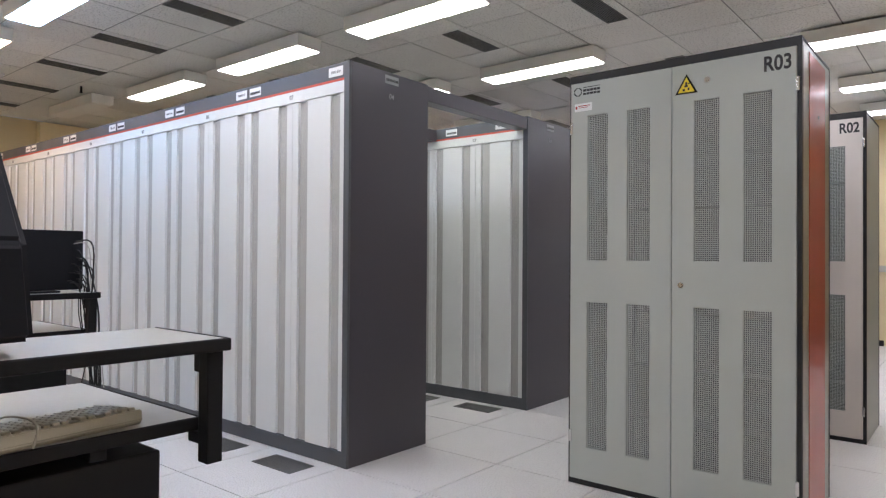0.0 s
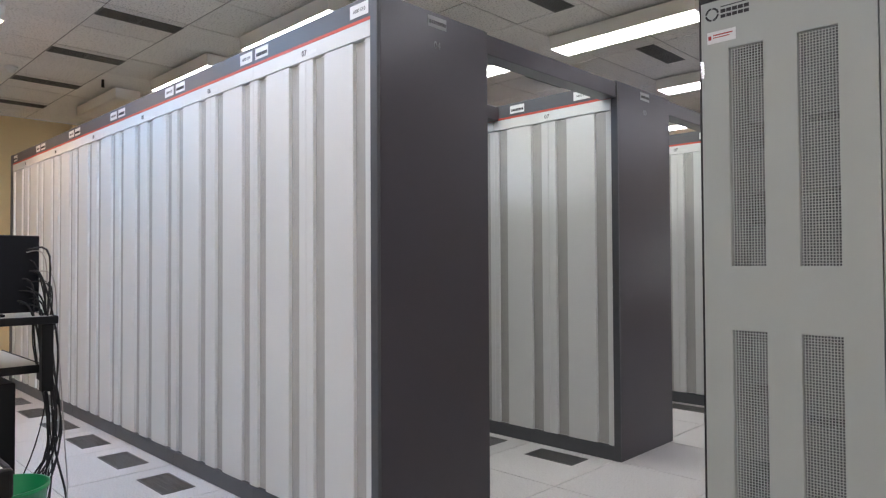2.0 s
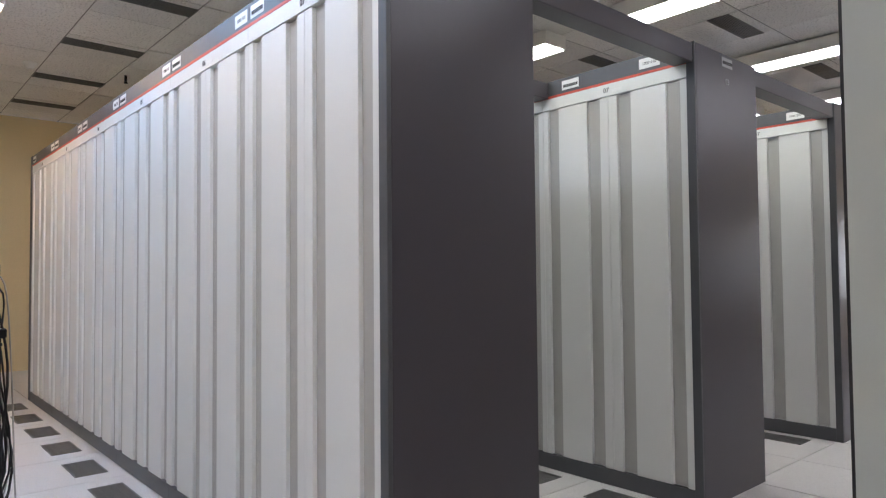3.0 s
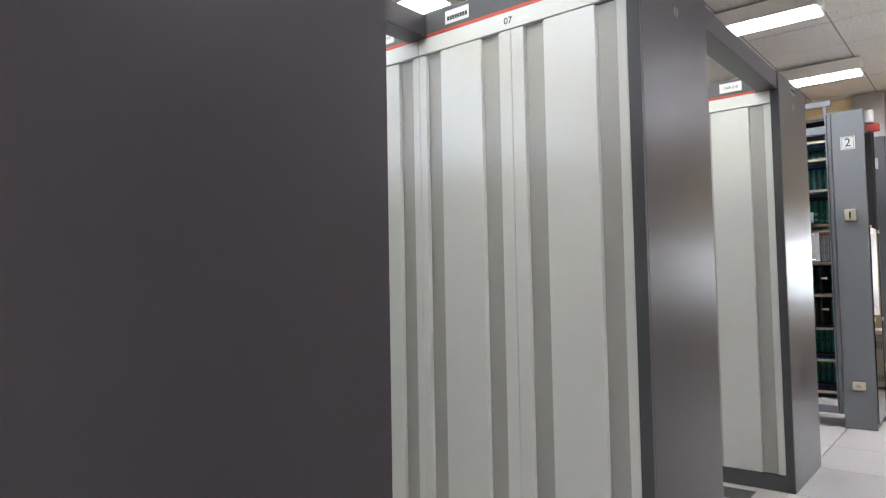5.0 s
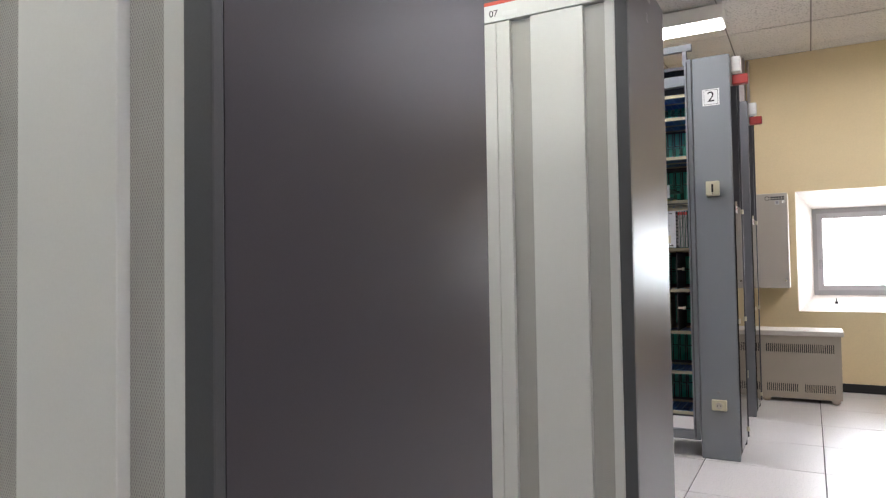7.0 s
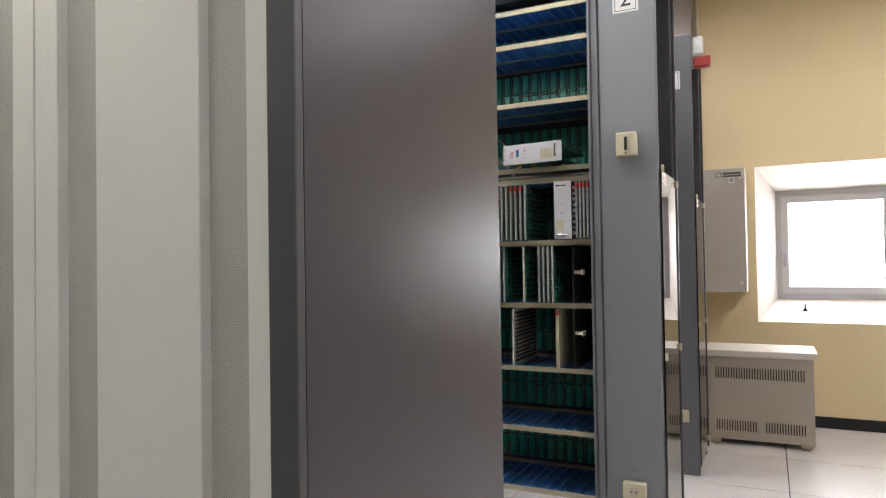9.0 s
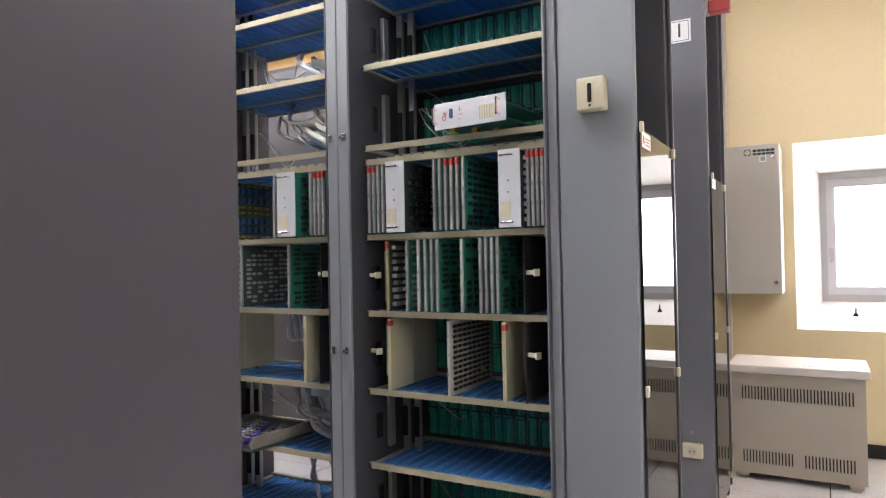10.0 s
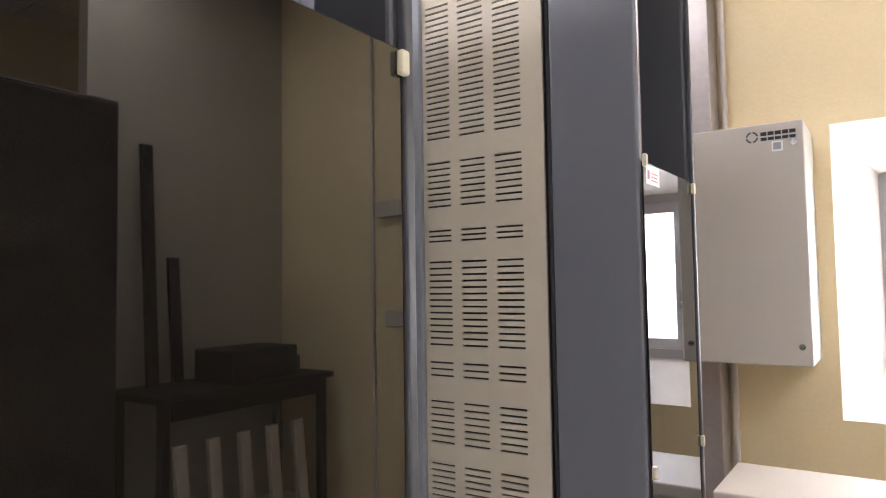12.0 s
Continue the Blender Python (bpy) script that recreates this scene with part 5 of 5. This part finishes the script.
def lying_module():
    m = thing("plug_in_module", -0.310, 5.405, 1.5025, "module lying on its side with red pen marks on it", "plug-in module", "plug-in modules", turn=-6)
    pl = part("front_plate", boxed(-0.12, 0.12, 0, 0.004, 0.006, 0.082, 0.001), ALU, m)
    for x in (-0.113, 0.100):
        bm = cylinder(bmesh.new(), (x, -0.016, 0.025), (x, -0.016, 0.066), 0.004, seg=10)
        for z in (0.025, 0.066):
            cylinder(bm, (x, -0.017, z), (x, 0, z), 0.004, seg=10)
        part("handle", bm, CHROME, m, "chrome handle")
    part("blue_button", boxed(-0.065, -0.055, -0.003, 0, 0.034, 0.062, 0.003), RELAY_BLUE, pl)
    t = part("pen_marks", moved(letters("OK", 0.020, depth=0.0003), pose(0, 0, 0, 0, -80, 0)), RED, pl, "red handwritten OK")
    t.location = (-0.082, -0.001, 0.044)
    part("pen_marks", boxes([(-0.038, -0.024, -0.0006, 0, 0.028, 0.0292), (-0.038, -0.020, -0.0006, 0, 0.042, 0.0432), (-0.036, -0.022, -0.0006, 0, 0.056, 0.0572), (-0.0305, -0.0293, -0.0006, 0, 0.05, 0.066)]), RED, pl)
    lb = part("paper_label", boxes([(0.035, 0.085, -0.0008, 0, 0.018, 0.058)]), CREAM, pl)
    part("label_lines", boxes([(0.037 + 0.008 * i, 0.038 + 0.008 * i, -0.0015, -0.0008, 0.02, 0.056) for i in range(6)]), INK_GREY, lb)
    part("board", boxed(-0.11, 0.115, 0.004, 0.30, 0.012, 0.016), PCB, m)
    part("board", boxed(-0.11, 0.115, 0.004, 0.28, 0.055, 0.059), PCB, m)
    rnd = random.Random(9)
    rows = [(x, x + 0.02, y, y + 0.022, 0.059, 0.059 + rnd.uniform(0.006, 0.014)) for x in (-0.09, -0.06, -0.03, 0.0, 0.03, 0.06, 0.09) for y in (0.03, 0.07, 0.11, 0.15, 0.19, 0.23)]
    tagged(part("component_field", boxes(rows), CHIP, m), kind="stuff")
    rows = [(x, x + 0.018, 0.02 + 0.04 * k, 0.04 + 0.04 * k, -0.002, 0.012) for k, x in enumerate((-0.08, -0.03, 0.02, 0.06, 0.085))]
    tagged(part("component_field", boxes(rows), YELLOW_PART, m), kind="stuff")


lying_module()
# second bay
plug_module(-1.412, -1.335, 1.2165, 1.434, 5.395, PCB_DARK, RELAY_BLUE, YELLOW_PART, seed=8, label="plug-in module with blue relays and a white front plate")
for i in range(2):
    circuit_card(-1.09 + 0.018 * i, *T1, seed=80 + i)
plug_module(-1.055, -0.975, 1.2165, 1.434, 5.42, PCB, CHIP, seed=10)
for i in range(4):
    circuit_card(-0.93 + 0.018 * i, *T1, tag=RED if i else None, seed=84 + i)
circuit_card(-1.39, *T2, edge=CARD_YELLOW, board=PCB_DARK, chip=CHIP_GREY, seed=91, ny=4, nz=9, deep=0.03)
circuit_card(-1.345, *T2, edge=CARD_WHITE, board=PCB_DARK, chip=CHIP_GREY, seed=92, ny=4, nz=9, deep=0.02)
circuit_card(-1.255, *T2, board=PCB_DARK, chip=CHIP_GREY, seed=93, ny=9, nz=12, fill=0.7, label="dark circuit card with rows of grey components")
circuit_card(-1.03, *T2, chip=CHIP, seed=94, ny=6, nz=12)
blank_board(-0.895, *T2, tag=False, dark=True)
blank_board(-1.385, *T3, tag=False)
blank_board(-0.965, *T3, tag=False)
blank_board(-0.905, *T3, tag=False, dark=True)
for x, z in ((-1.443, 1.085), (-1.443, 0.85), (-0.91, 1.09)):
    lever(x, z)


def pulled_tray():
    t = thing("component_tray", -1.27, 5.40, 0.4935, "pulled-out card tray with purple components lying on the shelf", "component tray", turn=-4)
    part("base", boxed(-0.15, 0.15, -0.03, 0.25, 0.0, 0.012, 0.002), PCB_DARK, t)
    part("rim", boxes([(0.14, 0.15, -0.03, 0.25, 0.012, 0.05), (-0.15, -0.14, -0.03, 0.25, 0.012, 0.05), (-0.14, 0.14, 0.24, 0.25, 0.012, 0.04)]), TRAY_GREY, t)
    part("front_bar", boxed(-0.16, 0.0, -0.05, -0.03, 0.0, 0.018, 0.003), ALU, t, "white metal bar")
    rows = [(-0.13 + 0.0222 * i, -0.115 + 0.0222 * i, y, y + 0.024, 0.012, 0.026) for i in range(12) for y in (-0.015, 0.02, 0.06, 0.095, 0.13, 0.165, 0.2)]
    tagged(part("component_field", boxes(rows[::3]), PURPLE, t), kind="stuff")
    tagged(part("component_field", boxes(rows[2::3]), TRAY_GREY, t), kind="stuff")
    tagged(part("component_field", boxes([(a, b, c, d, e, f + 0.006) for a, b, c, d, e, f in rows[1::6]]), CHIP_GREY, t), kind="stuff")


pulled_tray()
rnd = random.Random(21)
for i in range(26):
    z = (0.60, 0.62, 0.86, 1.60, 1.62, 1.85, 0.35)[i % 7] + rnd.uniform(-0.04, 0.04)
    x = rnd.uniform(-1.2, -0.98)
    pts = [(x - 0.10, 5.70, z + 0.09), (x + rnd.uniform(-0.05, 0.05), 5.60, z + rnd.uniform(-0.03, 0.05)), (x + 0.08, 5.56, z - 0.03), (x + 0.12 + rnd.uniform(0, 0.06), 5.68, z + rnd.uniform(-0.11, -0.05))]
    solo("loose_cable", tube(pts, rnd.choice((0.004, 0.007, 0.011)), 8), CABLE_WHITE if i % 3 else CABLE_GREY, "loose grey-white cable hanging inside the rack bay", "cable", "loose cables in the rack")
for i in range(6):
    z = (0.58, 0.66, 0.86, 1.58, 1.64, 1.84)[i]
    bm = boxed(-0.05, 0.05, -0.02, 0.02, -0.018, 0.018, 0.008, 3)
    cylinder(bm, (0.05, 0, 0), (0.075, 0, 0), 0.012)
    solo("cable_plug", bm, CABLE_WHITE if i % 2 else BOX_GREY, "grey-white plastic multi-pin cable plug in the rack", "plug", "cable plugs", at=pose(-1.06 + 0.03 * (i % 3), 5.62, z, rnd.uniform(-20, 20), rnd.uniform(-40, 30), rnd.uniform(-50, 50)))
bm = boxed(-0.07, 0.07, -0.05, 0.05, 0, 0.035, 0.006)
solo("junction_box", bm, CREAM, "cream plastic junction box at the rack's back", "junction box", at=pose(-1.22, 5.70, 1.768, 0, 0, 10))
# third bay
for i in range(2):
    plug_module(-2.155 + 0.065 * i, -2.098 + 0.065 * i, 1.2165, 1.434, 5.40, PCB_DARK, CHIP, seed=12 + i)
for i in range(9):
    circuit_card(-2.12 + 0.042 * i, *T2, chip=CHIP if i % 3 == 2 else None, edge=(CARD_YELLOW, CARD_WHITE, None)[i % 3], seed=100 + i, ny=5, nz=11)
blank_board(-2.13, *T3, tag=False)
blank_board(-1.72, *T3, tag=False)
for x, z in ((-2.205, 1.085), (-2.205, 0.85)):
    lever(x, z)
# fourth bay
for i in range(8):
    circuit_card(-2.86 + 0.055 * i, *T1, chip=CHIP, seed=120 + i)
blank_board(-2.86, *T3, tag=False)


def top_rail():
    r = thing("top_cable_rail", -1.5, 5.47, 2.32, "grey steel cable rail on brackets along the rack's top", "cable rail")
    part("rail", boxed(-1.5, 1.44, 0, 0.035, 0.065, 0.105, 0.003), RACK_GREY, r)
    for x in (-1.45, -0.7, 0.03, 0.76, 1.40):
        part("bracket", boxed(x - 0.012, x + 0.012, 0.004, 0.03, -0.02, 0.065, 0.002), RACK_GREY, r)


top_rail()


def smoke_detector(x, y):
    d = thing("smoke_detector", x, y, HIGH, "white round smoke detector on the ceiling", "smoke detector")
    bm = cylinder(bmesh.new(), (0, 0, -0.02), (0, 0, -0.0005), 0.055, seg=28)
    part("base", bm, SIGN_WHITE, d)
    bm = cylinder(bmesh.new(), (0, 0, -0.055), (0, 0, -0.0205), 0.026, 0.045, seg=28)
    part("head", bm, SIGN_WHITE, d)


smoke_detector(-5.22, -0.06)
bm = cylinder(bmesh.new(), (0, 0, -0.06), (0, 0, -0.001), 0.012)
cylinder(bm, (0, 0, -0.075), (0, 0, -0.06), 0.018, 0.012)
solo("ceiling_sensor", bm, MATT_BLACK, "small black sensor hanging from the ceiling", "sensor", at=pose(-5.1, 0.70, HIGH))


fins = thing("fin_block", -0.95, 5.70, 1.5015, "dark brown block of upright fins at the rack's back", "heat sink")
for i in range(9):
    part("fin", boxes([(-0.09 + 0.02 * i, -0.078 + 0.02 * i, 0.0, 0.06, 0.0, 0.19)]), PCB_DARK, fins)
part("fin_base", boxes([(-0.1, 0.1, 0.06, 0.07, 0.0, 0.19)]), RACK_DARK, fins)


# ---- far corner of the room, seen in the smoked glass ----
def dark_wardrobe(x, y):
    w = thing("tall_cabinet", x, y, 0, "tall dark steel cabinet standing in the corner", "cabinet")
    part("body", boxed(0.02, 0.62, 0.0, 1.10, 0.03, 2.0, 0.006), BLACK, w)
    for a, b in ((0.01, 0.545), (0.555, 1.09)):
        d = part("door", boxed(0.0, 0.019, a, b, 0.05, 1.98, 0.004), DESK_FRAME, w)
    part("handle", boxed(-0.012, 0.0, 0.50, 0.52, 1.0, 1.12, 0.003), CHROME, d)
    part("plinth", boxed(0.04, 0.60, 0.02, 1.08, 0.0, 0.03), MATT_BLACK, w)


dark_wardrobe(2.42, 5.72)
solo("partition", boxed(2.78, 2.86, 6.86, 8.045, 0, 2.98, 0.003), PARTITION, "plain brownish grey partition panel", kind="structure")


def dark_table(x, y):
    t = thing("side_table", x, y, 0, "dark wooden side table against the partition", "table")
    part("tabletop", boxed(0, 0.45, 0, 1.05, 0.70, 0.73, 0.004), DESK_FRAME, t)
    for lx in (0.03, 0.38):
        for ly in (0.03, 0.98):
            part("leg", boxed(lx, lx + 0.04, ly, ly + 0.04, 0, 0.6995), DESK_FRAME, t)
    part("apron", boxed(0.02, 0.04, 0.08, 0.97, 0.62, 0.6995), DESK_FRAME, t)


dark_table(2.30, 6.93)
bm = boxed(0, 0.30, 0, 0.42, 0, 0.16, 0.01)
box(bm, 0.02, 0.28, 0.42, 0.46, 0.02, 0.10, 0.008)
solo("dark_box", bm, PLASTIC_BLACK, "black plastic equipment box on the side table", "box", at=pose(2.36, 7.35, 0.7305))
for py, hh in ((7.10, 1.55), (7.26, 0.62)):
    solo("leaning_plank", boxed(-0.012, 0.012, -0.03, 0.03, 0, hh, 0.003), DESK_FRAME, "dark wooden plank leaning against the partition", "plank", "leaning planks", at=pose(2.66, py, 0.731, 0, 4.5, 0) if hh < 1.5 else pose(2.62, py, 0.731, 0, 3.5, 0) @ Matrix.Diagonal((1, 1, 0.75, 1)))
for i in range(5):
    solo("pale_board", boxed(-0.014, 0.014, -0.03, 0.03, 0, 0.52, 0.003), BEIGE, "short pale wooden board standing under the table", "board", "pale boards", at=pose(2.24, 7.02 + 0.17 * i, 0.0, 0, 6, 0))
# trunking on the wall beside the window
for tx0, tx1, tz in ((1.66, 2.02, 1.60), (1.49, 1.96, 1.02)):
    solo("wall_trunking", boxed(tx0, tx1, Y1 - 0.04, Y1 - 0.001, tz - 0.042, tz + 0.042, 0.004), BOX_GREY, "grey plastic cable trunking on the yellow wall", "cable trunking", "wall trunking")
solo("wall_conduit", cylinder(bmesh.new(), (2.06, Y1 - 0.014, 0.0), (2.06, Y1 - 0.014, 2.98), 0.011), RAD_TOP, "grey painted conduit running up the wall", "conduit")
